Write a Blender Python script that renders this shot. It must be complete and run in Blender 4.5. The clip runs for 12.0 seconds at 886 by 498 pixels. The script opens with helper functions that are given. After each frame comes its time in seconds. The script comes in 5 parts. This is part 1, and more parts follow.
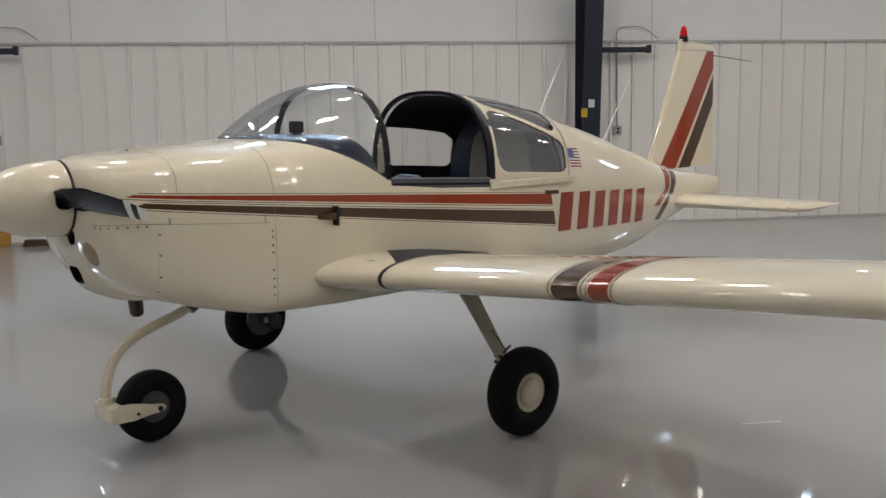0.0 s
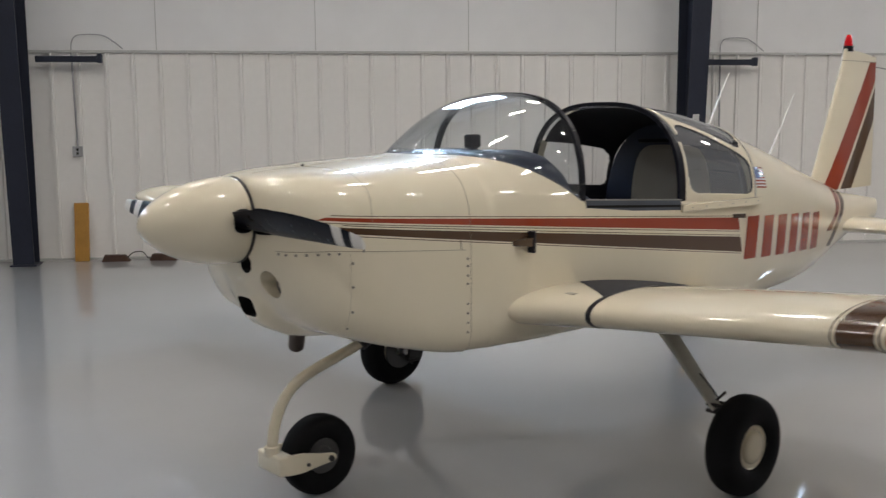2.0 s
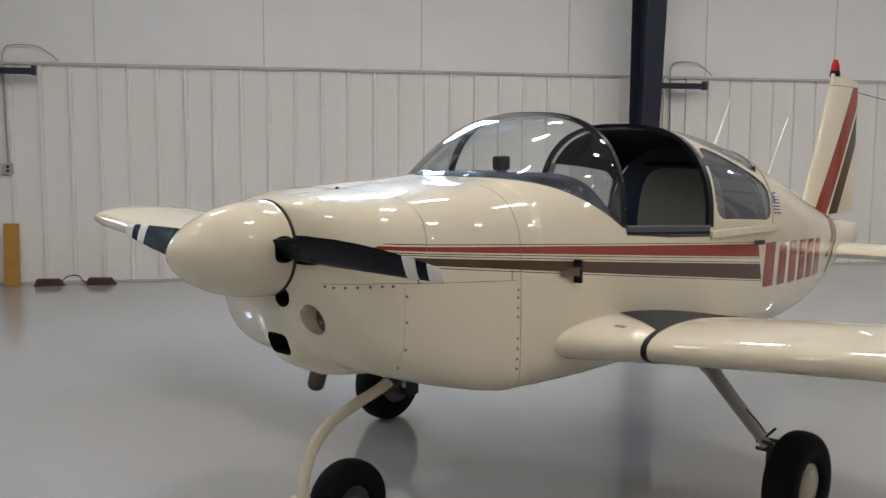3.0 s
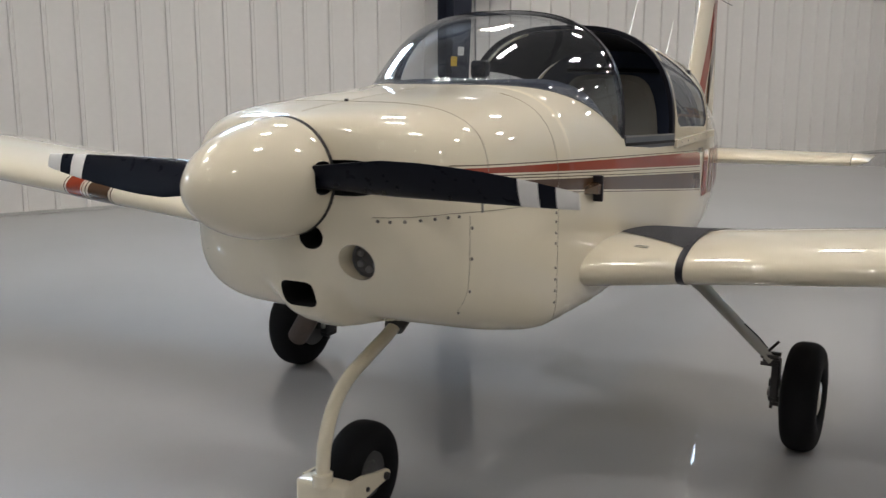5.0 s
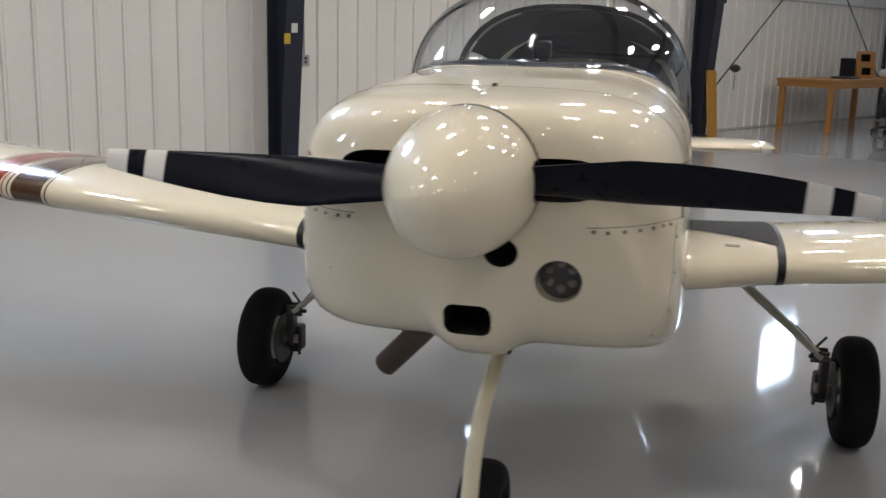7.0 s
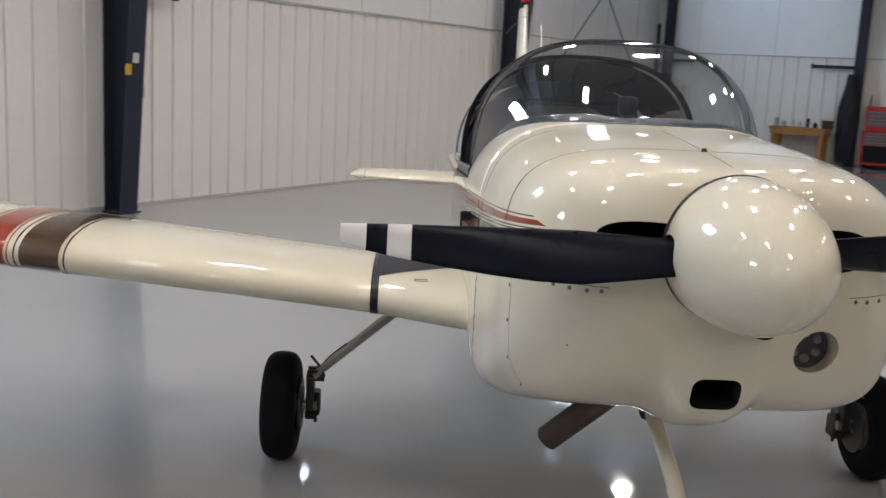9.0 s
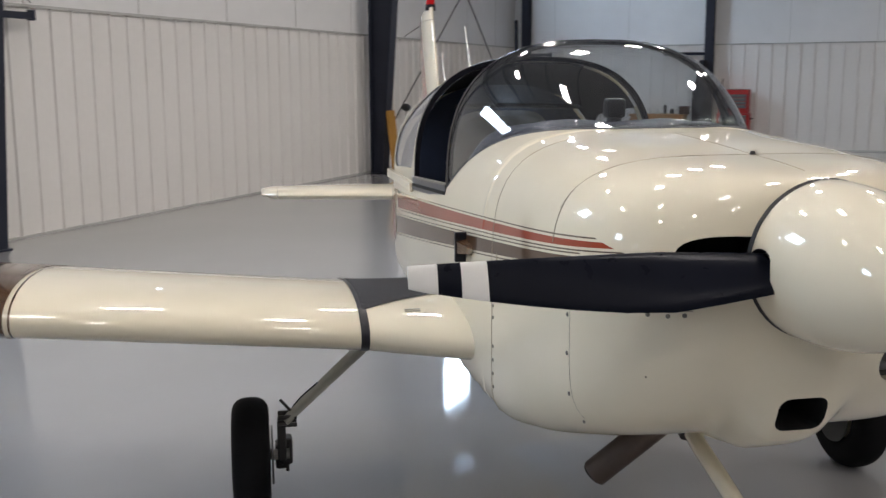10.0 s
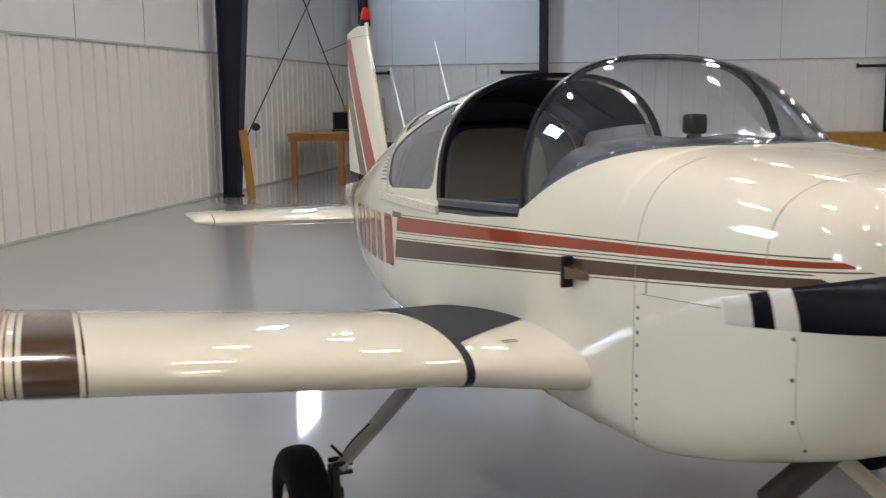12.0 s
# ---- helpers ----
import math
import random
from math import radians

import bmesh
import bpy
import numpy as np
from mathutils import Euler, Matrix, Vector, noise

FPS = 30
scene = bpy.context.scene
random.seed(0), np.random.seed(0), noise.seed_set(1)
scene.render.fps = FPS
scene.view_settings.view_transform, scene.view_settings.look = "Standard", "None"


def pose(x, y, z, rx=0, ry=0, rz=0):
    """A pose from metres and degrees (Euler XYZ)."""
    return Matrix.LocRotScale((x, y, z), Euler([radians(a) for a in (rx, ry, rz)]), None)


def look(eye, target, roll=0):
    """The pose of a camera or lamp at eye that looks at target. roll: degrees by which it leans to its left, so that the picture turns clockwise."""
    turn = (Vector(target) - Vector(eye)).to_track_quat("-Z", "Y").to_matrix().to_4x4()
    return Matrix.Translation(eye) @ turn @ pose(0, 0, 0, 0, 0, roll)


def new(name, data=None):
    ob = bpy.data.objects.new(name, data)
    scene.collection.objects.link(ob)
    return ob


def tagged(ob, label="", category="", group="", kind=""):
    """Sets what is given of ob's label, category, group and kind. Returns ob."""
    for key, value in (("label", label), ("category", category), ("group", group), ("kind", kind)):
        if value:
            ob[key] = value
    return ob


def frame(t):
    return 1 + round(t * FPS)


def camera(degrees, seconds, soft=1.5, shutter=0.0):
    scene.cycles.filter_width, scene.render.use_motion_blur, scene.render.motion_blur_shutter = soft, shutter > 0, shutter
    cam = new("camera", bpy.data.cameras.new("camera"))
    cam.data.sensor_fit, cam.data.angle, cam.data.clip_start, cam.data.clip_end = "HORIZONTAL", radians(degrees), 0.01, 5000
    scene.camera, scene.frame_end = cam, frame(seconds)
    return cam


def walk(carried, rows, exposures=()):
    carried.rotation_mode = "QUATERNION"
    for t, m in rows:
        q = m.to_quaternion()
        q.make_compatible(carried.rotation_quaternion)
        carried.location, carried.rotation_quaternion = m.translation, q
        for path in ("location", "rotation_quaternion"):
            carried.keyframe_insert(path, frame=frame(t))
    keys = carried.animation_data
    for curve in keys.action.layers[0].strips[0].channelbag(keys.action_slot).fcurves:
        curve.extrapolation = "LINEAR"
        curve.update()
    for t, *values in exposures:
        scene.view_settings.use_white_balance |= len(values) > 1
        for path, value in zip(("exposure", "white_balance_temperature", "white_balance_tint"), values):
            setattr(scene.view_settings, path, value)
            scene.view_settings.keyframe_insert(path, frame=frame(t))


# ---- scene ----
cam = camera(47.8, 12.0, soft=1.4, shutter=0.5)
PATH = [
    (0, (-1.312, -4.546, 1.648), (0.02, -3.083, 1.358), -0.8),
    (0.5, (-1.381, -4.376, 1.67), (-0.054, -2.908, 1.383), -1.9),
    (1, (-1.422, -4.184, 1.643), (-0.09, -2.713, 1.398), 0.7),
    (1.5, (-1.445, -3.877, 1.641), (-0.136, -2.383, 1.409), -0.8),
    (2, (-1.5, -3.579, 1.643), (-0.207, -2.075, 1.381), -0.3),
    (2.5, (-1.666, -3.27, 1.668), (-0.267, -1.861, 1.429), -0.2),
    (3, (-1.691, -2.961, 1.641), (-0.258, -1.584, 1.419), 0.4),
    (3.2, (-1.671, -2.813, 1.639), (-0.184, -1.5, 1.39), -0.2),
    (5, (-1.871, -1.759, 1.59), (-0.137, -0.84, 1.205), -0.1),
    (5.5, (-1.905, -1.47, 1.594), (-0.128, -0.645, 1.193), 0.4),
    (6, (-1.977, -1.127, 1.6), (-0.13, -0.479, 1.19), 0.6),
    (6.5, (-1.858, -0.792, 1.574), (0.032, -0.28, 1.163), 0.2),
    (7, (-1.831, -0.453, 1.567), (0.079, -0.031, 1.15), 1.5),
    (7.5, (-1.859, -0.081, 1.589), (0.069, 0.243, 1.167), 2.3),
    (7.7, (-1.85, 0.035, 1.595), (0.086, 0.332, 1.19), 2.3),
    (9.5, (-1.652, 0.996, 1.612), (0.306, 0.766, 1.275), 1.6),
    (10, (-1.452, 1.180, 1.622), (0.488, 0.822, 1.289), -0.3),
    (10.5, (-1.373, 1.356, 1.614), (0.529, 0.832, 1.288), 0.6),
    (11, (-1.267, 1.622, 1.632), (0.59, 0.958, 1.304), -0.4),
    (11.5, (-1.121, 1.788, 1.611), (0.73, 1.096, 1.304), -0.0),
    (12, (-1.001, 1.988, 1.622), (0.838, 1.261, 1.322), -0.6),
]
EXPOSURES = [(0.0, 0.36, 6450, 13), (3.0, 0.44, 6400, 13), (6.0, 0.52, 6400, 13), (7.5, 0.52, 6480, 14), (9.5, 0.53, 6400, 15), (12.0, 0.58, 6480, 15)]
walk(cam, [(t, look(eye, target, roll)) for t, eye, target, roll in PATH], EXPOSURES)

# ---- plan of the hangar: s runs along the long wall, m towards it ----
WALL_TURN = radians(-33.0)
M_WALL, S_END, S_NEAR, M_FAR = 8.27, 22.4, -26.0, -15.0
CAP, EAVE, RIDGE = 2.42, 6.3, 8.1


HALL = Matrix.Rotation(WALL_TURN, 4, "Z")


def hall_pose(s, m, z=0.0, turn=0.0):
    """A pose in the hall: s along the long wall, m towards it, turned about the upright."""
    return HALL @ Matrix.Translation((s, m, z)) @ Matrix.Rotation(radians(turn), 4, "Z")


# ---- world and light ----
world = bpy.data.worlds.new("world")
scene.world = world
world.use_nodes = True
world.node_tree.nodes["Background"].inputs[0].default_value = (0.75, 0.82, 0.95, 1)
world.node_tree.nodes["Background"].inputs[1].default_value = 0.3
LAMP_POWER = 65.0


# ---- materials ----
def nodes_of(name):
    m = bpy.data.materials.new(name)
    m.use_nodes = True
    return m, m.node_tree.nodes, m.node_tree.links, m.node_tree.nodes["Principled BSDF"]


def surface(name, color, rough=0.5, metal=0.0, scale=4.0, vary=0.08, grain=60.0, bump=0.02, coat=0.0, rough_vary=0.08, stretch=None, spec=0.5):
    """A painted, metal or cloth surface with variation at two scales."""
    m, nd, ln, bsdf = nodes_of(name)
    tc = nd.new("ShaderNodeTexCoord")
    src = tc.outputs["Object"]
    if stretch:
        mp = nd.new("ShaderNodeMapping")
        mp.inputs["Scale"].default_value = stretch
        ln.new(src, mp.inputs[0])
        src = mp.outputs[0]
    big, small = nd.new("ShaderNodeTexNoise"), nd.new("ShaderNodeTexNoise")
    for t, sc, det in ((big, scale, 4), (small, grain, 6)):
        t.inputs["Scale"].default_value, t.inputs["Detail"].default_value = sc, det
        ln.new(src, t.inputs["Vector"])
    ramp = nd.new("ShaderNodeMapRange")
    ramp.inputs[1].default_value, ramp.inputs[2].default_value = 0.3, 0.7
    ramp.inputs[3].default_value, ramp.inputs[4].default_value = 1 - vary, 1 + vary * 0.6
    add = nd.new("ShaderNodeMath")
    add.operation = "MULTIPLY_ADD"
    add.inputs[1].default_value = 0.35
    ln.new(small.outputs[0], add.inputs[0])
    mixn = nd.new("ShaderNodeMath")
    mixn.operation = "MULTIPLY"
    mixn.inputs[1].default_value = 0.65
    ln.new(big.outputs[0], mixn.inputs[0])
    ln.new(mixn.outputs[0], add.inputs[2])
    ln.new(add.outputs[0], ramp.inputs[0])
    mul = nd.new("ShaderNodeVectorMath")
    mul.operation = "SCALE"
    mul.inputs[0].default_value = color
    ln.new(ramp.outputs[0], mul.inputs["Scale"])
    ln.new(mul.outputs[0], bsdf.inputs["Base Color"])
    rr = nd.new("ShaderNodeMapRange")
    rr.inputs[3].default_value, rr.inputs[4].default_value = max(0.02, rough - rough_vary), rough + rough_vary
    ln.new(small.outputs[0], rr.inputs[0])
    ln.new(rr.outputs[0], bsdf.inputs["Roughness"])
    bsdf.inputs["Metallic"].default_value = metal
    bsdf.inputs["Specular IOR Level"].default_value = spec
    bsdf.inputs["Coat Weight"].default_value = coat
    bsdf.inputs["Coat Roughness"].default_value = 0.015
    if bump:
        bp = nd.new("ShaderNodeBump")
        bp.inputs["Strength"].default_value, bp.inputs["Distance"].default_value = bump, 0.02
        ln.new(small.outputs[0], bp.inputs["Height"])
        ln.new(bp.outputs[0], bsdf.inputs["Normal"])
    return m


CREAM = (0.745, 0.675, 0.52)
RED = (0.30, 0.042, 0.013)
BROWN = (0.078, 0.040, 0.019)


def line_mask(nd, ln, xs, zs, a, b, up):
    """1 where z is above (up) or below the line a + b x."""
    f = nd.new("ShaderNodeMath")
    f.operation = "MULTIPLY_ADD"
    f.inputs[1].default_value, f.inputs[2].default_value = b, a
    ln.new(xs, f.inputs[0])
    g = nd.new("ShaderNodeMath")
    g.operation = "GREATER_THAN" if up else "LESS_THAN"
    ln.new(zs, g.inputs[0])
    ln.new(f.outputs[0], g.inputs[1])
    return g.outputs[0]


def times(nd, ln, *outs):
    last = outs[0]
    for o in outs[1:]:
        m = nd.new("ShaderNodeMath")
        m.operation = "MULTIPLY"
        ln.new(last, m.inputs[0])
        ln.new(o, m.inputs[1])
        last = m.outputs[0]
    return last


def cream_paint(name, bands=()):
    """Glossy cream enamel. bands: (colour, list of (a, b, up) lines in the x-z plane that bound it)."""
    m = surface(name, CREAM, rough=0.4, scale=1.3, vary=0.035, grain=7.0, bump=0.0025, coat=1.0, rough_vary=0.03, spec=0.12)
    nd, ln = m.node_tree.nodes, m.node_tree.links
    bsdf = nd["Principled BSDF"]
    base = bsdf.inputs["Base Color"].links[0].from_socket
    tc = nd.new("ShaderNodeTexCoord")
    sep = nd.new("ShaderNodeSeparateXYZ")
    ln.new(tc.outputs["Object"], sep.inputs[0])
    xs, zs = sep.outputs[0], sep.outputs[2]
    for colour, lines in bands:
        mask = times(nd, ln, *[line_mask(nd, ln, xs, zs, a, b, up) for a, b, up in lines])
        mix = nd.new("ShaderNodeMix")
        mix.data_type = "RGBA"
        mix.inputs["B"].default_value = (*colour, 1)
        ln.new(mask, mix.inputs["Factor"])
        ln.new(base, mix.inputs["A"])
        base = mix.outputs["Result"]
    # sparse small chips and specks
    vor = nd.new("ShaderNodeTexVoronoi")
    vor.inputs["Scale"].default_value = 11.0
    ln.new(tc.outputs["Object"], vor.inputs["Vector"])
    near, pick = nd.new("ShaderNodeMath"), nd.new("ShaderNodeMath")
    near.operation, near.inputs[1].default_value = "LESS_THAN", 0.032
    ln.new(vor.outputs["Distance"], near.inputs[0])
    sepc = nd.new("ShaderNodeSeparateColor")
    ln.new(vor.outputs["Color"], sepc.inputs[0])
    pick.operation, pick.inputs[1].default_value = "GREATER_THAN", 0.86
    ln.new(sepc.outputs[0], pick.inputs[0])
    mix = nd.new("ShaderNodeMix")
    mix.data_type = "RGBA"
    mix.inputs["B"].default_value = (0.16, 0.13, 0.10, 1)
    ln.new(times(nd, ln, near.outputs[0], pick.outputs[0]), mix.inputs["Factor"])
    ln.new(base, mix.inputs["A"])
    ln.new(mix.outputs["Result"], bsdf.inputs["Base Color"])
    return m


def glass(name, tint, gloss=0.05, veil=0.0):
    m = bpy.data.materials.new(name)
    m.use_nodes = True
    nd, ln = m.node_tree.nodes, m.node_tree.links
    nd.remove(nd["Principled BSDF"])
    out = nd["Material Output"]
    lw = nd.new("ShaderNodeLayerWeight")
    lw.inputs[0].default_value = 0.5
    p = nd.new("ShaderNodeMath")
    p.operation = "POWER"
    p.inputs[1].default_value = 4.0
    ln.new(lw.outputs["Facing"], p.inputs[0])
    k = nd.new("ShaderNodeMath")
    k.operation = "MULTIPLY_ADD"
    k.inputs[1].default_value, k.inputs[2].default_value = 0.85, gloss
    ln.new(p.outputs[0], k.inputs[0])
    tr, gl, mx = nd.new("ShaderNodeBsdfTransparent"), nd.new("ShaderNodeBsdfGlossy"), nd.new("ShaderNodeMixShader")
    tr.inputs[0].default_value = (*tint, 1)
    gl.inputs["Roughness"].default_value = 0.02
    ln.new(k.outputs[0], mx.inputs[0])
    ln.new(tr.outputs[0], mx.inputs[1])
    ln.new(gl.outputs[0], mx.inputs[2])
    if veil:
        # diffuse veil: haze of scratches and dust, also standing in for wall reflections
        df, mv = nd.new("ShaderNodeBsdfDiffuse"), nd.new("ShaderNodeMixShader")
        df.inputs[0].default_value = (0.75, 0.77, 0.80, 1)
        mv.inputs[0].default_value = veil
        ln.new(mx.outputs[0], mv.inputs[1])
        ln.new(df.outputs[0], mv.inputs[2])
        mx = mv
    ln.new(mx.outputs[0], out.inputs[0])
    return m


def glow(name, color, strength):
    m, nd, ln, bsdf = nodes_of(name)
    bsdf.inputs["Base Color"].default_value = (0.8, 0.8, 0.8, 1)
    bsdf.inputs["Emission Color"].default_value = (*color, 1)
    bsdf.inputs["Emission Strength"].default_value = strength
    return m


# stripe lines: a + b x, along the flank
RT, RB = (1.310, -0.0665), (1.3098, -0.0873)
BT, BB = (1.2915, -0.0932), (1.2838, -0.1163)


def lined(colour, top, bottom, grow=0.0, extra=()):
    return (colour, [(top[0] + grow, top[1], False), (bottom[0] - grow, bottom[1], True), *extra])


PAINT = cream_paint("cream_enamel")
FLANK_END = {RED: [(14.02, -4.0, False), (1.056, 0.35, False)], BROWN: [(14.02, -4.0, False), (1.004, 0.35, False)]}
FLANK_BANDS = []
for top, bottom, colour in ((RT, RB, RED), (BT, BB, BROWN)):
    FLANK_BANDS += [lined((0.11, 0.075, 0.05), top, bottom, 0.0095, FLANK_END[colour]), lined(CREAM, top, bottom, 0.006, FLANK_END[colour]), lined(colour, top, bottom, 0.0, FLANK_END[colour])]
FLANK = cream_paint("cream_enamel_with_flank_stripes", FLANK_BANDS)
# tail stripes lean back up the fin
FIN_BANDS = [(RED, [(-5.78, 1.376, False), (-6.07, 1.376, True)]), (BROWN, [(-6.12, 1.376, False), (-6.36, 1.376, True)])]
FIN_PAINT = cream_paint("cream_enamel_with_fin_stripes", FIN_BANDS)
RED_PAINT = surface("red_enamel", RED, rough=0.2, vary=0.05, bump=0.004, coat=0.5, grain=20)
BROWN_PAINT = surface("brown_enamel", BROWN, rough=0.2, vary=0.06, bump=0.004, coat=0.5, grain=20)
BLACK_PAINT = surface("black_paint", (0.012, 0.012, 0.016), rough=0.35, vary=0.15, grain=40, bump=0.01, spec=0.25)
WALKWAY = surface("black_grit_walkway", (0.015, 0.015, 0.02), rough=0.75, vary=0.2, grain=300, bump=0.25)
PROP_BLACK = surface("propeller_black", (0.006, 0.007, 0.012), rough=0.3, vary=0.25, grain=30, bump=0.01, scale=5, spec=0.09, rough_vary=0.10)
PROP_WHITE = surface("propeller_white", (0.72, 0.70, 0.66), rough=0.4, vary=0.06, grain=30, bump=0.01)
RUBBER = surface("tyre_rubber", (0.007, 0.007, 0.008), rough=0.75, vary=0.3, grain=120, bump=0.06, scale=9, spec=0.15)
BARE = surface("bare_metal", (0.33, 0.32, 0.30), rough=0.42, metal=0.8, vary=0.2, grain=50, bump=0.03)
GEAR_GREY = surface("grey_gear_paint", (0.42, 0.41, 0.36), rough=0.4, vary=0.1, grain=40, bump=0.01)
NOSE_RIM = surface("dull_grey_rim", (0.10, 0.10, 0.10), rough=0.5, metal=0.4, vary=0.2, grain=50, bump=0.02)
DARK_METAL = surface("dark_metal", (0.045, 0.042, 0.042), rough=0.5, metal=0.5, vary=0.25, grain=60, bump=0.03)
EXHAUST = surface("sooty_exhaust_steel", (0.085, 0.06, 0.048), rough=0.6, metal=0.4, vary=0.35, grain=40, bump=0.05)
# black for the insides of holes: their shade put into the colour
HOLE = surface("hole_shade_soot_black", (0.006, 0.006, 0.006), rough=0.9, vary=0.2, bump=0.0)
SEAM = surface("seam_shadow_gap", (0.27, 0.235, 0.17), rough=0.8, vary=0.2, bump=0.0)
TRIM_BLACK = surface("black_rubber_trim", (0.010, 0.010, 0.014), rough=0.34, vary=0.2, grain=60, bump=0.01, spec=0.15)
SEAL_GREY = surface("grey_rubber_seal", (0.10, 0.105, 0.12), rough=0.5, vary=0.2, grain=60, bump=0.01)
TRACK_METAL = surface("slate_sill_metal", (0.10, 0.11, 0.135), rough=0.35, metal=0.5, vary=0.2, grain=50, bump=0.01)
NAVY_VINYL = surface("navy_vinyl", (0.024, 0.034, 0.066), rough=0.38, vary=0.25, grain=70, bump=0.015)
SHIELD = surface("glossy_navy_padding", (0.014, 0.02, 0.042), rough=0.42, vary=0.3, scale=9, grain=24, bump=0.02, coat=0.05, spec=0.16)
SEAT_CLOTH = surface("grey_beige_cloth", (0.35, 0.325, 0.275), rough=0.85, vary=0.12, grain=260, bump=0.12)
HEADLINER = surface("dark_headliner", (0.022, 0.022, 0.028), rough=0.8, vary=0.2, grain=60, bump=0.01, spec=0.25)
CLEAR = glass("clear_acrylic", (0.95, 0.97, 0.98), 0.06, 0.012)
TINTED = glass("smoke_acrylic", (0.90, 0.91, 0.92), 0.10, 0.14)
ROOF_TINT = glass("dark_smoke_acrylic", (0.05, 0.055, 0.065), 0.18, 0.05)
LENS = glass("clear_lens", (0.85, 0.87, 0.9), 0.08)
RED_LENS = surface("red_beacon_lens", (0.55, 0.012, 0.015), rough=0.12, vary=0.1, bump=0.0, coat=0.5)
WHITE_ROD = surface("white_antenna", (0.7, 0.7, 0.68), rough=0.4, vary=0.05, bump=0.0)
LINER = surface("white_liner_steel", (0.82, 0.80, 0.765), rough=0.42, vary=0.05, scale=0.7, grain=14, bump=0.008)
VINYL = surface("white_insulation_vinyl", (0.82, 0.82, 0.815), rough=0.6, vary=0.06, scale=0.5, grain=3.0, bump=0.12)
FILL_CUT_GREY = surface("dark_grey_unseen_wall", (0.16, 0.165, 0.175), rough=0.5, vary=0.1, scale=0.6, grain=12, bump=0.01)
ROOFING = surface("grey_roof_insulation", (0.22, 0.22, 0.225), rough=0.7, vary=0.1, scale=0.5, grain=3.0, bump=0.1)
STEEL_NAVY = surface("dark_navy_painted_steel", (0.026, 0.03, 0.046), rough=0.45, vary=0.2, scale=2, grain=40, bump=0.02, spec=0.25)
TRIM_GREY = surface("grey_trim", (0.50, 0.50, 0.48), rough=0.5, vary=0.08, bump=0.01)
OCHRE = surface("ochre_painted_board", (0.44, 0.22, 0.035), rough=0.6, vary=0.2, scale=6, grain=60, bump=0.04)
PINE = surface("varnished_pine", (0.42, 0.20, 0.055), rough=0.45, vary=0.25, scale=3, grain=30, bump=0.04, stretch=(1, 8, 8))
TOOL_RED = surface("red_tool_chest_enamel", (0.42, 0.018, 0.018), rough=0.35, vary=0.12, bump=0.01)
TOOL_GREY = surface("grey_drawer_steel", (0.16, 0.16, 0.17), rough=0.4, metal=0.4, vary=0.15, bump=0.01)
CLOTH_DARK = surface("dark_cloth", (0.018, 0.02, 0.026), rough=0.9, vary=0.3, grain=40, bump=0.03)
RUST_WOOD = surface("worn_brown_wood", (0.07, 0.035, 0.022), rough=0.8, vary=0.4, scale=12, grain=60, bump=0.15)
LAMP_DISH = surface("grey_lamp_dish", (0.085, 0.085, 0.088), rough=0.4, metal=0.3, vary=0.2, bump=0.0)
LED_GREY = surface("led_reflector", (0.26, 0.26, 0.27), rough=0.3, vary=0.1, bump=0.0)
PLASTIC_GREY = surface("grey_plastic", (0.36, 0.36, 0.37), rough=0.5, vary=0.06, bump=0.0)
STICK_YELLOW = surface("yellow_label", (0.55, 0.36, 0.03), rough=0.5, vary=0.05, bump=0.0)
STICK_WHITE = surface("white_label", (0.6, 0.6, 0.58), rough=0.5, vary=0.05, bump=0.0)
FLAG_BLUE = surface("flag_blue", (0.03, 0.045, 0.16), rough=0.3, vary=0.05, bump=0.0)
FLAG_WHITE = surface("flag_white", (0.7, 0.68, 0.64), rough=0.3, vary=0.05, bump=0.0)
DAYLIGHT_PANE = glow("daylit_translucent_pane", (0.62, 0.81, 1.0), 28.0)
LAMP_WARM = glow("warm_lamp_lens", (1.0, 0.95, 0.87), LAMP_POWER)


def floor_material():
    m = surface("polished_grey_epoxy", (0.37, 0.37, 0.375), rough=0.5, scale=0.35, vary=0.10, grain=2.2, bump=0.0, rough_vary=0.07, spec=0.2)
    nd, ln = m.node_tree.nodes, m.node_tree.links
    bsdf = nd["Principled BSDF"]
    tc, nz, bp = nd.new("ShaderNodeTexCoord"), nd.new("ShaderNodeTexNoise"), nd.new("ShaderNodeBump")
    nz.inputs["Scale"].default_value, nz.inputs["Detail"].default_value = 1.6, 3
    bp.inputs["Strength"].default_value, bp.inputs["Distance"].default_value = 0.025, 0.01
    ln.new(tc.outputs["Object"], nz.inputs["Vector"])
    ln.new(nz.outputs[0], bp.inputs["Height"])
    ln.new(bp.outputs[0], bsdf.inputs["Normal"])
    ln.new(bp.outputs[0], bsdf.inputs["Coat Normal"])
    bsdf.inputs["Coat Weight"].default_value = 1.0
    bsdf.inputs["Coat Roughness"].default_value = 0.05
    bsdf.inputs["Coat IOR"].default_value = 1.52
    return m


FLOOR = floor_material()


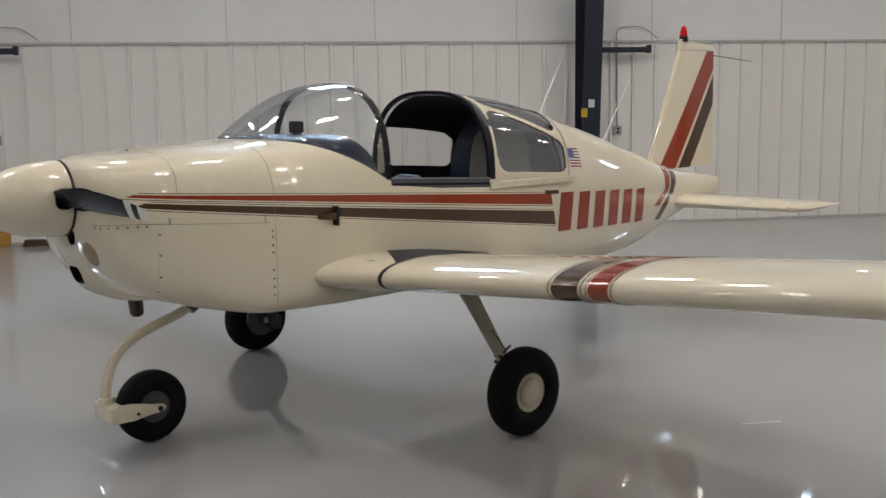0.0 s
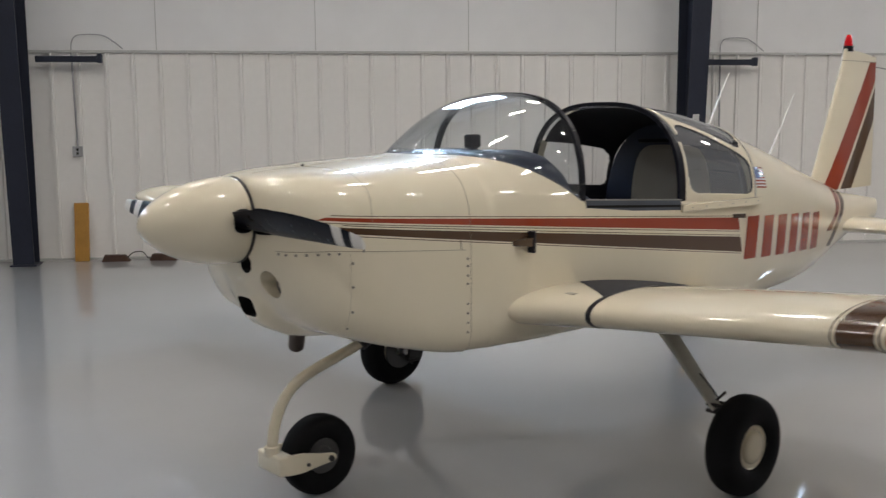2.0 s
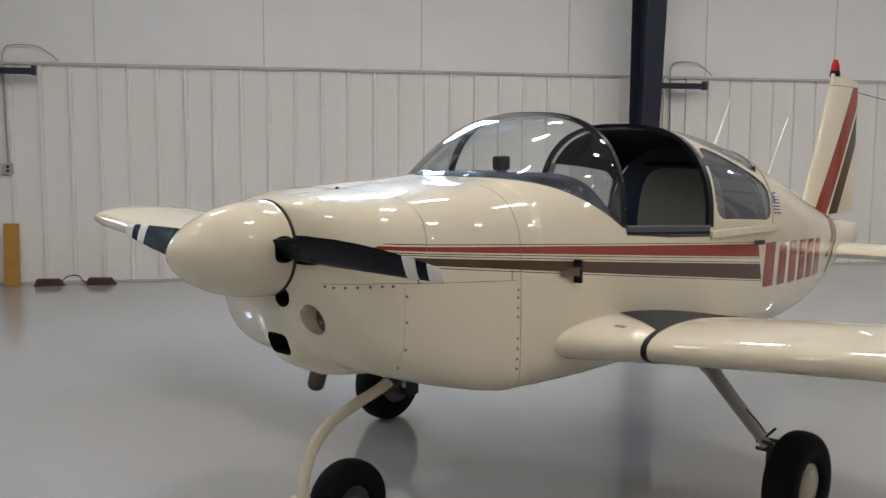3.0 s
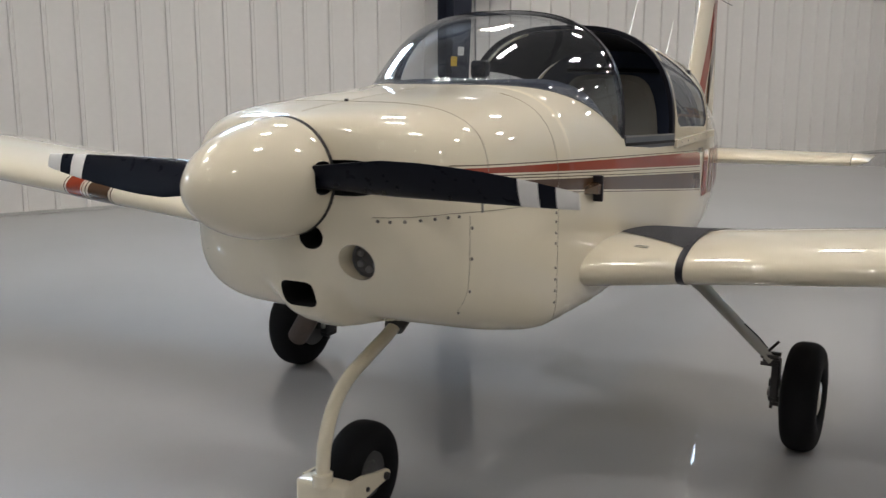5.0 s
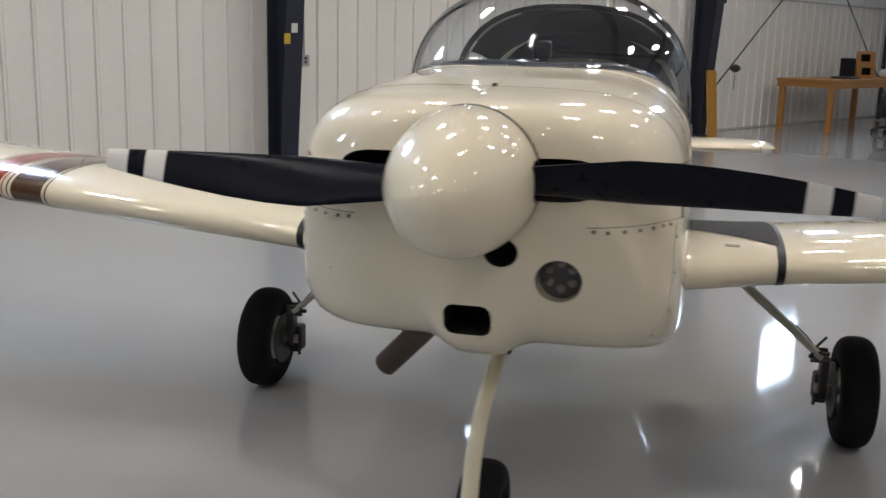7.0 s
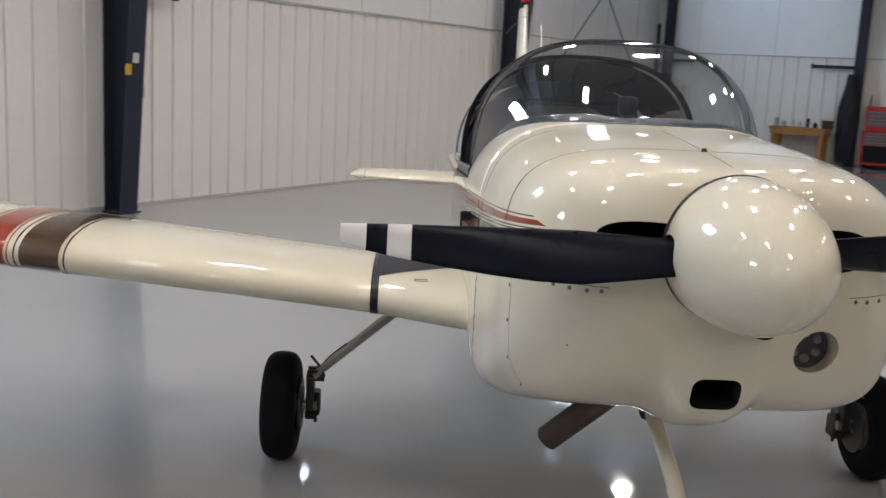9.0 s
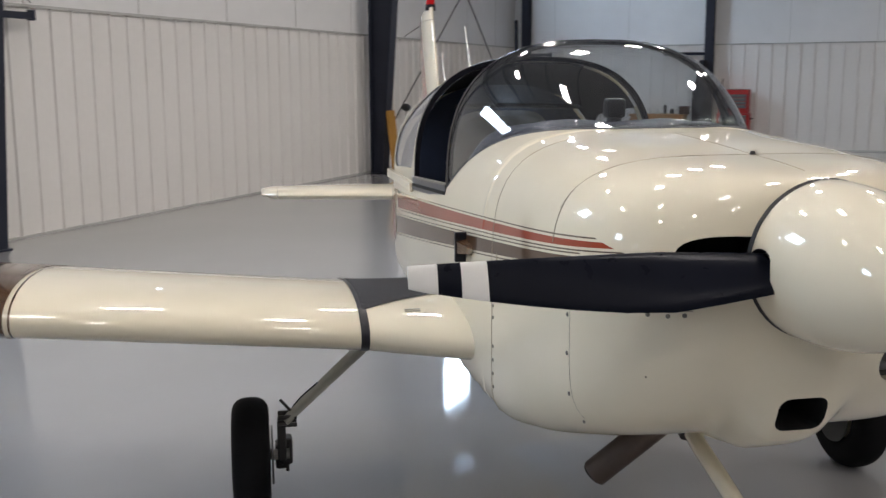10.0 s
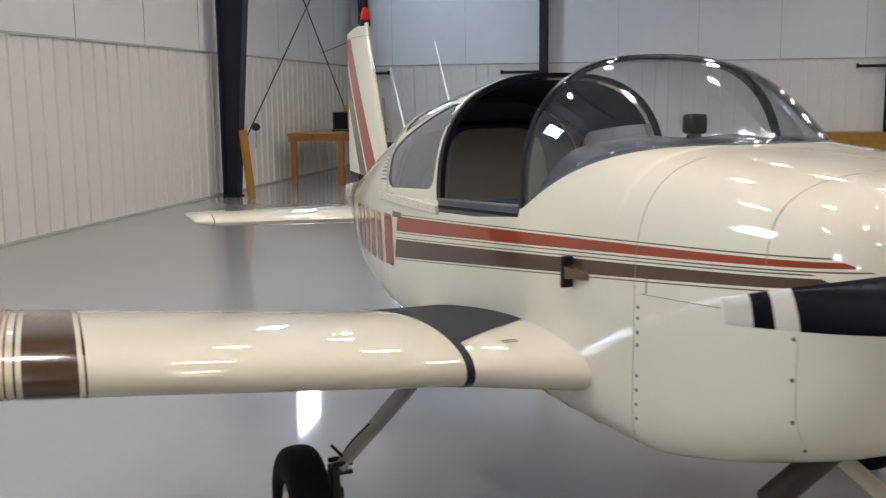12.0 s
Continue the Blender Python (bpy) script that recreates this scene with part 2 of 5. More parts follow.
# ---- mesh helpers ----
def part(name, bm, material, parent=None, label="", smooth=None):
    """Links a bmesh as one mesh object under parent. smooth: the angle of sharp edges; below 0 the faces keep their sides."""
    me = bpy.data.meshes.new(name)
    if smooth is None or smooth > 0:
        bmesh.ops.recalc_face_normals(bm, faces=bm.faces)
    bm.to_mesh(me)
    bm.free()
    for mt in material if isinstance(material, (list, tuple)) else [material]:
        me.materials.append(mt)
    if smooth:
        me.shade_smooth()
        me.set_sharp_from_angle(angle=radians(smooth if smooth > 1 else 60))
    ob = new(name, me)
    if parent is not None:
        ob.parent = parent
    if label:
        ob["label"] = label
    return ob


def share(name, ob, m, parent):
    """Another object on the same mesh."""
    o = new(name, ob.data)
    o.matrix_basis = m
    o.parent = parent
    return o


def thing(name, label, category, m=None, group="", kind=""):
    ob = new(name)
    ob.empty_display_size = 0.2
    if m is not None:
        ob.matrix_basis = m
    return tagged(ob, label, category, group, kind)


def grid_mesh(rows, closed=False, cap=False, bm=None, mat_of=None):
    """A skin over rows of points."""
    bm = bm or bmesh.new()
    vs = [[bm.verts.new(p) for p in r] for r in rows]
    n = len(rows[0])
    for i in range(len(rows) - 1):
        for j in range(n if closed else n - 1):
            k = (j + 1) % n
            f = bm.faces.new((vs[i][j], vs[i][k], vs[i + 1][k], vs[i + 1][j]))
            if mat_of:
                f.material_index = mat_of(i, j)
    if cap:
        bm.faces.new(vs[0])
        bm.faces.new(list(reversed(vs[-1])))
    return bm


def weld(bm, d=1e-4):
    bmesh.ops.remove_doubles(bm, verts=bm.verts, dist=d)
    return bm


def box(x0, y0, z0, x1, y1, z1, bevel=0.0, bm=None, seg=2):
    bm2 = bmesh.new()
    bmesh.ops.create_cube(bm2, size=1)
    for v in bm2.verts:
        v.co = Vector(((x0 + x1) / 2 + v.co.x * (x1 - x0), (y0 + y1) / 2 + v.co.y * (y1 - y0), (z0 + z1) / 2 + v.co.z * (z1 - z0)))
    if bevel:
        bmesh.ops.bevel(bm2, geom=bm2.edges[:], offset=bevel, segments=seg, affect="EDGES", profile=0.5)
    return join(bm, bm2)


def join(bm, bm2):
    if bm is None:
        return bm2
    me = bpy.data.meshes.new("tmp")
    bm2.to_mesh(me)
    bm2.free()
    bm.from_mesh(me)
    bpy.data.meshes.remove(me)
    return bm


def rod(points, radius, sides=10, bm=None, flat=1.0):
    """A round bar along points; radius may be a list."""
    pts = [Vector(p) for p in points]
    rows = []
    side = None
    for i, p in enumerate(pts):
        d = (pts[min(i + 1, len(pts) - 1)] - pts[max(i - 1, 0)]).normalized()
        if side is None:
            side = d.orthogonal().normalized()
        side = (side - d * side.dot(d)).normalized()
        up = d.cross(side)
        r = radius[i] if isinstance(radius, (list, tuple)) else radius
        rows.append([p + (side * math.cos(a) + up * math.sin(a) * flat) * r for a in [2 * math.pi * k / sides for k in range(sides)]])
    return grid_mesh(rows, closed=True, cap=True, bm=bm)


def curve_points(pts, steps=8):
    """Catmull-Rom through pts."""
    p = [Vector(q) for q in pts]
    p = [2 * p[0] - p[1]] + p + [2 * p[-1] - p[-2]]
    out = []
    for i in range(1, len(p) - 2):
        for k in range(steps):
            t = k / steps
            a, b, c, d = p[i - 1], p[i], p[i + 1], p[i + 2]
            out.append(0.5 * (2 * b + (c - a) * t + (2 * a - 5 * b + 4 * c - d) * t * t + (3 * b - a - 3 * c + d) * t ** 3))
    return out + [p[-2]]


def lathe(profile, axis="Y", sides=40, bm=None, at=(0, 0, 0)):
    """profile: (radius, along) pairs turned about an axis."""
    rows = []
    for k in range(sides):
        a = 2 * math.pi * k / sides
        c, s = math.cos(a), math.sin(a)
        row = []
        for r, h in profile:
            q = {"X": (h, r * c, r * s), "Y": (r * c, h, r * s), "Z": (r * c, r * s, h)}[axis]
            row.append(Vector(q) + Vector(at))
        rows.append(row)
    rows.append([v.copy() for v in rows[0]])
    return weld(grid_mesh(rows, bm=bm), 1e-5)


def cut(bm, cutters, material, lining):
    """bm less the cutters; returns the mesh and its materials: the skin's, and the lining of the holes."""
    def temp(b, mt):
        bmesh.ops.recalc_face_normals(b, faces=b.faces)
        me = bpy.data.meshes.new("tmp")
        b.to_mesh(me)
        b.free()
        me.materials.append(mt)
        return new("tmp", me)
    ob = temp(bm, material)
    tools = [temp(c, lining) for c in cutters]
    for t in tools:
        md = ob.modifiers.new("cut", "BOOLEAN")
        md.operation, md.solver, md.object, md.material_mode = "DIFFERENCE", "EXACT", t, "TRANSFER"
    bpy.context.view_layer.update()
    me = bpy.data.meshes.new_from_object(ob.evaluated_get(bpy.context.evaluated_depsgraph_get()))
    mats = list(me.materials)
    out = bmesh.new()
    out.from_mesh(me)
    for o in [ob, *tools]:
        bpy.data.objects.remove(o, do_unlink=True)
    return out, mats


def lerp_table(table, x):
    if x <= table[0][0]:
        return table[0][1:]
    for a, b in zip(table, table[1:]):
        if x <= b[0]:
            k = (x - a[0]) / (b[0] - a[0])
            return [u + (v - u) * k for u, v in zip(a[1:], b[1:])]
    return table[-1][1:]




# ---- the hangar ----
def structure(name, bm, material, label="", m=HALL, smooth=None):
    ob = part(name, bm, material, None, label, smooth)
    ob.matrix_basis = m
    return tagged(ob, kind="structure")


floor_ob = structure("floor", box(S_NEAR - 0.3, M_FAR - 0.3, -0.3, S_END + 0.3, M_WALL + 0.3, 0.0), FLOOR, "polished light grey epoxy hangar floor with mirror-like sheen")
# daylight windows high in the long wall, one a bay
WIN_S, WIN_W, WIN_Z0, WIN_Z1 = [18.5, 1.9, -6.4, -14.2], 1.55, 4.3, 5.6
bm = box(S_NEAR - 0.3, M_WALL + 0.03, 0, S_END + 0.3, M_WALL + 0.3, WIN_Z0)
box(S_NEAR - 0.3, M_WALL + 0.03, WIN_Z1, S_END + 0.3, M_WALL + 0.3, EAVE, bm=bm)
edge = S_END + 0.3
for s in WIN_S:
    box(s + WIN_W / 2, M_WALL + 0.03, WIN_Z0, edge, M_WALL + 0.3, WIN_Z1, bm=bm)
    edge = s - WIN_W / 2
box(S_NEAR - 0.3, M_WALL + 0.03, WIN_Z0, edge, M_WALL + 0.3, WIN_Z1, bm=bm)
wall_north = structure("wall_north", bm, VINYL, "white insulated long wall above ribbed steel liner")
for i, s in enumerate(WIN_S):
    win = thing("window_%d" % (i + 1), "high translucent daylight window in the long wall", "window", hall_pose(s, M_WALL, 0), "daylight windows", "structure")
    h = WIN_W / 2
    for x0, z0, x1, z1 in ((-h, WIN_Z0, h, WIN_Z0 + 0.05), (-h, WIN_Z1 - 0.05, h, WIN_Z1), (-h, WIN_Z0 + 0.05, -h + 0.05, WIN_Z1 - 0.05), (h - 0.05, WIN_Z0 + 0.05, h, WIN_Z1 - 0.05)):
        part("window_frame", box(x0, 0.035, z0, x1, 0.12, z1), TRIM_GREY, win)
    part("pane", box(-h + 0.05, 0.07, WIN_Z0 + 0.05, h - 0.05, 0.08, WIN_Z1 - 0.05), DAYLIGHT_PANE, win)
wall_east = structure("wall_east", box(S_END + 0.03, M_FAR, 0, S_END + 0.3, M_WALL + 0.03, RIDGE + 0.6), VINYL, "white insulated end wall above ribbed steel liner")
# the two walls out of view are kept dark to hold back bounced light
wall_west = structure("wall_west", box(S_NEAR - 0.3, M_FAR, 0, S_NEAR, M_WALL + 0.03, RIDGE + 0.6), FILL_CUT_GREY, "unseen end wall, dark grey to cut the fill light")
wall_south = structure("wall_south", box(S_NEAR - 0.3, M_FAR - 0.3, 0, S_END + 0.3, M_FAR, EAVE), FILL_CUT_GREY, "unseen long wall, dark grey to cut the fill light")
mid = (M_FAR + M_WALL) / 2
roof = bmesh.new()
rows = [[(s, m, z) for m, z in ((M_FAR - 0.3, EAVE), (mid, RIDGE), (M_WALL + 0.3, EAVE))] for s in (S_NEAR - 0.3, S_END + 0.3)]
rows2 = [[(s, m, z + 0.2) for m, z in ((M_FAR - 0.3, EAVE), (mid, RIDGE), (M_WALL + 0.3, EAVE))] for s in (S_NEAR - 0.3, S_END + 0.3)]
grid_mesh(rows, bm=roof)
grid_mesh(rows2, bm=roof)
structure("ceiling", roof, ROOFING, "grey vinyl-faced insulation under the hangar roof")


def liner_panel(width, height):
    """One ribbed liner sheet: a flat pan, a tall rib at its edge and the lap joint beside it."""
    prof = [(0, 0), (0.008, -0.027), (0.036, -0.027), (0.044, 0.0), (0.048, 0.006), (0.054, 0.0), (width, 0)]
    return grid_mesh([[(x, y, z) for x, y in prof] for z in (0, height)])


PITCH = 0.305
first = part("liner_panel", liner_panel(PITCH, CAP), LINER, wall_north)
count = int((S_END - S_NEAR) / PITCH)
for i in range(count):
    m = Matrix.Translation((S_NEAR + i * PITCH, M_WALL, 0))
    if i == 0:
        first.matrix_basis = m
    else:
        share("liner_panel", first, m, wall_north)
for i in range(int((M_WALL - M_FAR) / PITCH)):
    m = Matrix.Translation((S_END, M_WALL - i * PITCH, 0)) @ Matrix.Rotation(radians(-90), 4, "Z")
    share("liner_panel", first, m, wall_east)


def cap_trim(length):
    """The ledge on top of the liner: a flat shelf with a turned-down lip."""
    prof = [(0.03, 0.0), (-0.036, 0.0), (-0.036, -0.03), (-0.031, -0.03), (-0.031, -0.006), (0.03, -0.006)]
    return grid_mesh([[(x, y, z) for y, z in prof] for x in (0, length)], closed=True, cap=True)


c = structure("trim_long_wall", cap_trim(S_END - S_NEAR), TRIM_GREY, m=HALL @ Matrix.Translation((S_NEAR, M_WALL, CAP)))
c = structure("trim_end_wall", cap_trim(M_WALL - M_FAR), TRIM_GREY, m=HALL @ Matrix.Translation((S_END, M_WALL, CAP)) @ Matrix.Rotation(radians(-90), 4, "Z"))
c = structure("baseboard_long_wall", box(S_NEAR, M_WALL - 0.034, 0.0, S_END, M_WALL + 0.02, 0.028), TRIM_GREY)
c = structure("baseboard_end_wall", box(S_END - 0.034, M_FAR, 0.0, S_END + 0.02, M_WALL - 0.034, 0.028), TRIM_GREY)
# sagging seams of the insulation above the liner
for k, s in enumerate([S_NEAR + 1.2 + 1.83 * i for i in range(26)]):
    o = part("insulation_seam", box(-0.004, -0.006, 0, 0.004, 0.002, EAVE - CAP - 0.02), TRIM_GREY, wall_north)
    o.matrix_basis = Matrix.Translation((s, M_WALL + 0.03, CAP + 0.01))
for k in range(12):
    o = part("insulation_seam", box(-0.006, -0.004, 0, 0.002, 0.004, EAVE - CAP), TRIM_GREY, wall_east)
    o.matrix_basis = Matrix.Translation((S_END + 0.03, M_WALL - 1.0 - 1.83 * k, CAP + 0.01))


def column(name, s, m, flange=0.23, d0=0.24, d1=0.7125, height=EAVE, turn=0.0):
    """A tapered welded I-column that deepens towards the eave."""
    root = thing(name, "dark navy painted tapered steel column against the wall", "column", hall_pose(s, m, 0, turn), "hangar columns", "structure")
    t = 0.02
    prof = lambda x0, x1, a0, b0, a1, b1: grid_mesh([[(x0, -a0, 0), (x1, -a0, 0), (x1, -b0, 0), (x0, -b0, 0)], [(x0, -a1, height), (x1, -a1, height), (x1, -b1, height), (x0, -b1, height)]], closed=True, cap=True)
    part("outer_flange", prof(-flange / 2, flange / 2, 0.0, t, 0.0, t), STEEL_NAVY, root)
    part("web", prof(-0.008, 0.008, t, d0 - t, t, d1 - t), STEEL_NAVY, root)
    part("inner_flange", prof(-flange / 2, flange / 2, d0 - t, d0, d1 - t, d1), STEEL_NAVY, root)
    part("base_plate", box(-flange / 2 - 0.03, -d0 - 0.03, 0, flange / 2 + 0.03, 0.0, 0.02, 0.004), STEEL_NAVY, root)
    return root


COLS = [("column_near", -2.44), ("column_middle", 5.36), ("column_far", 13.98)]
for name, s in COLS:
    column(name, s - 0.05, M_WALL - 0.20)
column("column_before", -10.25, M_WALL - 0.20)


def roof_steel():
    """Tapered rafters from eave to ridge over each pair of columns, and purlins across them."""
    for k, s in enumerate((-18.1, -10.3, -2.49, 5.31, 13.93)):
        root = thing("rafter_%d" % (k + 1), "dark navy painted tapered steel roof rafter", "rafter", hall_pose(s, 0), "roof rafters", "structure")
        for m0, m1 in ((M_WALL - 0.2, mid), (M_FAR + 0.2, mid)):
            prof = lambda x, d0, d1: [[(x0, m, z - d) for x0, d in ((-x, d0[0]), (x, d0[0]), (x, d0[1]), (-x, d0[1]))] for m, z, d0 in ((m0, EAVE - 0.02, d0), (m1, RIDGE - 0.04, d1))]
            part("top_flange", grid_mesh(prof(0.115, (0.22, 0.24), (0.22, 0.24)), closed=True, cap=True), STEEL_NAVY, root)
            part("web", grid_mesh(prof(0.008, (0.24, 0.88), (0.24, 0.58)), closed=True, cap=True), STEEL_NAVY, root)
            part("bottom_flange", grid_mesh(prof(0.115, (0.88, 0.90), (0.58, 0.60)), closed=True, cap=True), STEEL_NAVY, root)
    root = thing("purlins", "row of dark navy steel roof purlins", "purlin", HALL, kind="structure")
    for half in (-1, 1):
        for k in range(8):
            u = (k + 0.5) / 8
            m, z = mid + half * (M_WALL - mid) * u, RIDGE - (RIDGE - EAVE) * u
            part("purlin", box(S_NEAR + 0.02, m - 0.03, z - 0.22, S_END, m + 0.03, z - 0.03), STEEL_NAVY, root)


roof_steel()


def end_column(name, m, width=0.2):
    root = thing(name, "slim dark navy painted steel end-wall column", "column", hall_pose(S_END - 0.03, m, 0, -90), "hangar columns", "structure")
    for nm, y0, y1, w in (("outer_flange", 0, 0.014, width), ("web", 0.014, 0.186, 0.012), ("inner_flange", 0.186, 0.2, width)):
        part(nm, box(-w / 2, -y1, 0, w / 2, -y0, RIDGE), STEEL_NAVY, root)
    return root


for name, m in (("column_corner", 7.95), ("column_end_wall_a", 3.52), ("column_end_wall_b", -4.25)):
    end_column(name, m)
structure("girt_end_wall", box(S_END - 0.22, M_FAR, 4.06, S_END - 0.03, M_WALL - 0.05, 4.26, 0.01), STEEL_NAVY, "dark navy steel girt across the end wall")


def hook_arm(s, m, z, length, turn=0.0):
    """A short dark bracket arm with a turned-up end."""
    root = thing("wall_bracket", "dark steel bracket arm bolted to a hangar column", "bracket", hall_pose(s, m, z, turn), "wall brackets")
    part("arm", box(0, -0.03, -0.035, length, 0.03, 0.035, 0.006), STEEL_NAVY, root)
    part("end_stop", box(length - 0.05, -0.04, -0.045, length, 0.04, 0.06, 0.006), STEEL_NAVY, root)
    return root


hook_arm(-2.30, M_WALL - 0.20, 2.31, 0.72)
hook_arm(5.55, M_WALL - 0.20, 2.29, 0.66)
hook_arm(14.05, M_WALL - 0.20, 2.29, 0.7)
hook_arm(S_END - 0.14, 3.60, 2.20, 0.95, 90)
hook_arm(S_END - 0.14, -4.15, 2.22, 0.65, 90)
hook_arm(S_END - 0.14, 7.9, 2.22, 0.6, -90)


def outlet(s, z, cable):
    """Outlet box, its conduit up the liner, and the loop of cable above the ledge."""
    root = thing("wall_outlet", "grey electrical outlet box with conduit on the liner", "outlet", hall_pose(s, M_WALL - 0.004, z), "wall outlets")
    part("box", box(-0.055, -0.05, -0.06, 0.055, 0.0, 0.06, 0.006), PLASTIC_GREY, root)
    for dz in (-0.022, 0.022):
        part("socket", box(-0.014, -0.053, dz - 0.014, 0.014, -0.049, dz + 0.014, 0.001), HOLE, root)
    part("conduit", rod([(0, -0.02, 0.06), (-0.01, -0.02, 0.6), (-0.02, -0.02, CAP - z)], 0.011), PLASTIC_GREY, root)
    part("cable", rod(curve_points([(-0.02, -0.02, CAP - z), (-0.01, -0.01, CAP - z + 0.10), (0.06, -0.01, CAP - z + 0.17), (0.3, -0.01, CAP - z + 0.175), (0.42, -0.01, CAP - z + 0.12), (0.55, -0.01, CAP - z + 0.02)]), 0.007, 6), PLASTIC_GREY, root)
    return root


outlet(-1.93, 1.27, True)
outlet(5.83, 1.25, True)


def leaning_board(s, m, w, h, lean, turn=0.0):
    root = part("leaning_board", box(-w / 2, -0.02, 0, w / 2, 0.02, h, 0.004), OCHRE)
    root.matrix_basis = hall_pose(s, m, 0, turn) @ Matrix.Rotation(radians(lean), 4, "X")
    return tagged(root, "ochre yellow painted board leaning on the wall", "board", "ochre boards")


leaning_board(-1.92, M_WALL - 0.13, 0.16, 0.68, -8)
leaning_board(13.84, M_WALL - 0.70, 0.27, 1.12, -6, 0)


def chock_pair():
    root = thing("wheel_chocks", "pair of worn brown wooden wheel chocks tied by a cord", "wheel chock", hall_pose(-1.25, M_WALL - 0.17, 0, 0))
    for x, t in ((-0.28, 3), (0.26, -6)):
        bm = grid_mesh([[(-0.16, y, 0), (0.16, y, 0), (0.10, y, 0.07), (-0.13, y, 0.075)] for y in (-0.05, 0.05)], closed=True, cap=True)
        o = part("chock", bm, RUST_WOOD, root)
        o.matrix_basis = pose(x, 0, 0, 0, 0, t)
    part("cord", rod(curve_points([(-0.15, 0, 0.05), (-0.08, 0.0, 0.10), (0.02, 0.0, 0.10), (0.08, 0, 0.03), (0.16, 0, 0.05)]), 0.007, 6), DARK_METAL, root)


chock_pair()


def brace_rods():
    root = thing("cross_bracing", "thin dark steel cross-bracing rods between hangar columns", "bracing", HALL, kind="structure")
    y = M_WALL - 0.30
    a, b = (14.2, 0.62), (21.9, 5.4)
    part("brace_rod", rod([(a[0], y, a[1]), (18.15, y, 3.5), (b[0], y, 6.2)], 0.013, 8), DARK_METAL, root)
    part("brace_rod", rod([(14.4, y + 0.05, 6.2), (18.15, y + 0.05, 3.55), (22.2, y + 0.05, 0.25)], 0.013, 8), DARK_METAL, root)
    part("turnbuckle", lathe([(0, -0.12), (0.05, -0.10), (0.075, 0.0), (0.05, 0.10), (0, 0.12)], "X", 12, at=(15.12, y, 1.13)), DARK_METAL, root)
    part("hanging_cord", rod([(15.12, y, 1.05), (15.10, y, 0.75)], 0.006, 6), DARK_METAL, root)


brace_rods()


def workbench(s, m, w, d, h, label, turn=0.0):
    """A plank-topped bench on square legs with an apron and a low shelf."""
    root = thing("workbench", label, "workbench", hall_pose(s, m, 0, turn), "workbenches")
    n = 5
    for i in range(n):
        part("plank", box(0, -d + i * d / n + 0.003, h - 0.045, w, -d + (i + 1) * d / n - 0.003, h, 0.004), PINE, root)
    part("apron", box(0.03, -d + 0.02, h - 0.16, w - 0.03, -d + 0.05, h - 0.047, 0.003), PINE, root)
    part("apron", box(0.03, -0.05, h - 0.16, w - 0.03, -0.02, h - 0.047, 0.003), PINE, root)
    part("side_rail", box(0.03, -d + 0.052, h - 0.15, 0.06, -0.052, h - 0.047, 0.003), PINE, root)
    part("side_rail", box(w - 0.06, -d + 0.052, h - 0.15, w - 0.03, -0.052, h - 0.047, 0.003), PINE, root)
    for x in (0.06, w - 0.16):
        for y in (-d + 0.05, -0.15):
            part("leg", box(x, y, 0, x + 0.10, y + 0.10, h - 0.046, 0.006), PINE, root)
    return root


workbench(16.55, M_WALL - 0.35, 3.4, 1.15, 0.96, "varnished pine workbench standing by the long wall")


def crate(s, m, w, d, h, turn):
    """A low crate of ochre boards on corner posts."""
    root = thing("wooden_crate", "low ochre boarded wooden crate standing by the end wall", "crate", hall_pose(s, m, 0, turn))
    for k in range(4):
        z0, z1 = 0.04 + (h - 0.07) * k / 4, 0.04 + (h - 0.07) * (k + 1) / 4 - 0.006
        for x0, y0, x1, y1 in ((0.0, -d, w, -d + 0.022), (0.0, -0.022, w, 0.0), (0.0, -d + 0.024, 0.022, -0.024), (w - 0.022, -d + 0.024, w, -0.024)):
            part("board", box(x0, y0, z0, x1, y1, z1, 0.003), OCHRE, root)
    part("lid", box(-0.015, -d - 0.015, h - 0.03, w + 0.015, 0.015, h, 0.004), OCHRE, root)
    for x in (0.026, w - 0.086):
        for y in (-d + 0.026, -0.086):
            part("corner_post", box(x, y, 0, x + 0.06, y + 0.06, h - 0.032, 0.004), PINE, root)


crate(S_END - 0.1, -2.85, 1.25, 0.7, 0.76, -90)
workbench(S_END - 0.1, 5.2, 1.25, 0.75, 0.82, "pale pine workbench cluttered with small parts by the end wall", -90)


def loudspeaker():
    root = thing("loudspeaker", "black box loudspeaker standing on the workbench", "speaker", hall_pose(18.45, M_WALL - 0.85, 0.96, 25))
    part("cabinet", box(-0.15, -0.14, 0, 0.15, 0.14, 0.38, 0.015), TRIM_BLACK, root)
    for z, r in ((0.13, 0.10), (0.29, 0.04)):
        part("cone", lathe([(0, -0.148), (r * 0.3, -0.155), (r * 0.9, -0.142), (r, -0.146), (r, -0.139)], "Y", 24, at=(0, 0, z)), DARK_METAL, root)


loudspeaker()
tray = part("parts_tray", box(-0.3, -0.2, 0, 0.3, 0.2, 0.04, 0.01), DARK_METAL)
tray.matrix_basis = hall_pose(17.85, M_WALL - 1.1, 0.96, 10)
tagged(tray, "shallow dark metal tray lying on the workbench", "tray")


def hole_box(z, turn):
    """A small wooden cabinet with a dark square opening in its face."""
    bm, mats = cut(box(-0.17, -0.15, 0, 0.17, 0.15, 0.26, 0.006), [box(-0.085, -0.2, 0.06, 0.085, 0.06, 0.2)], PINE, HOLE)
    ob = part("wooden_box", bm, mats, None, smooth=30)
    ob.matrix_basis = hall_pose(19.0, M_WALL - 0.95, z, turn)
    tagged(ob, "tan wooden box with a dark square opening, stacked on the workbench", "box", "wooden boxes")


hole_box(0.96, -52)
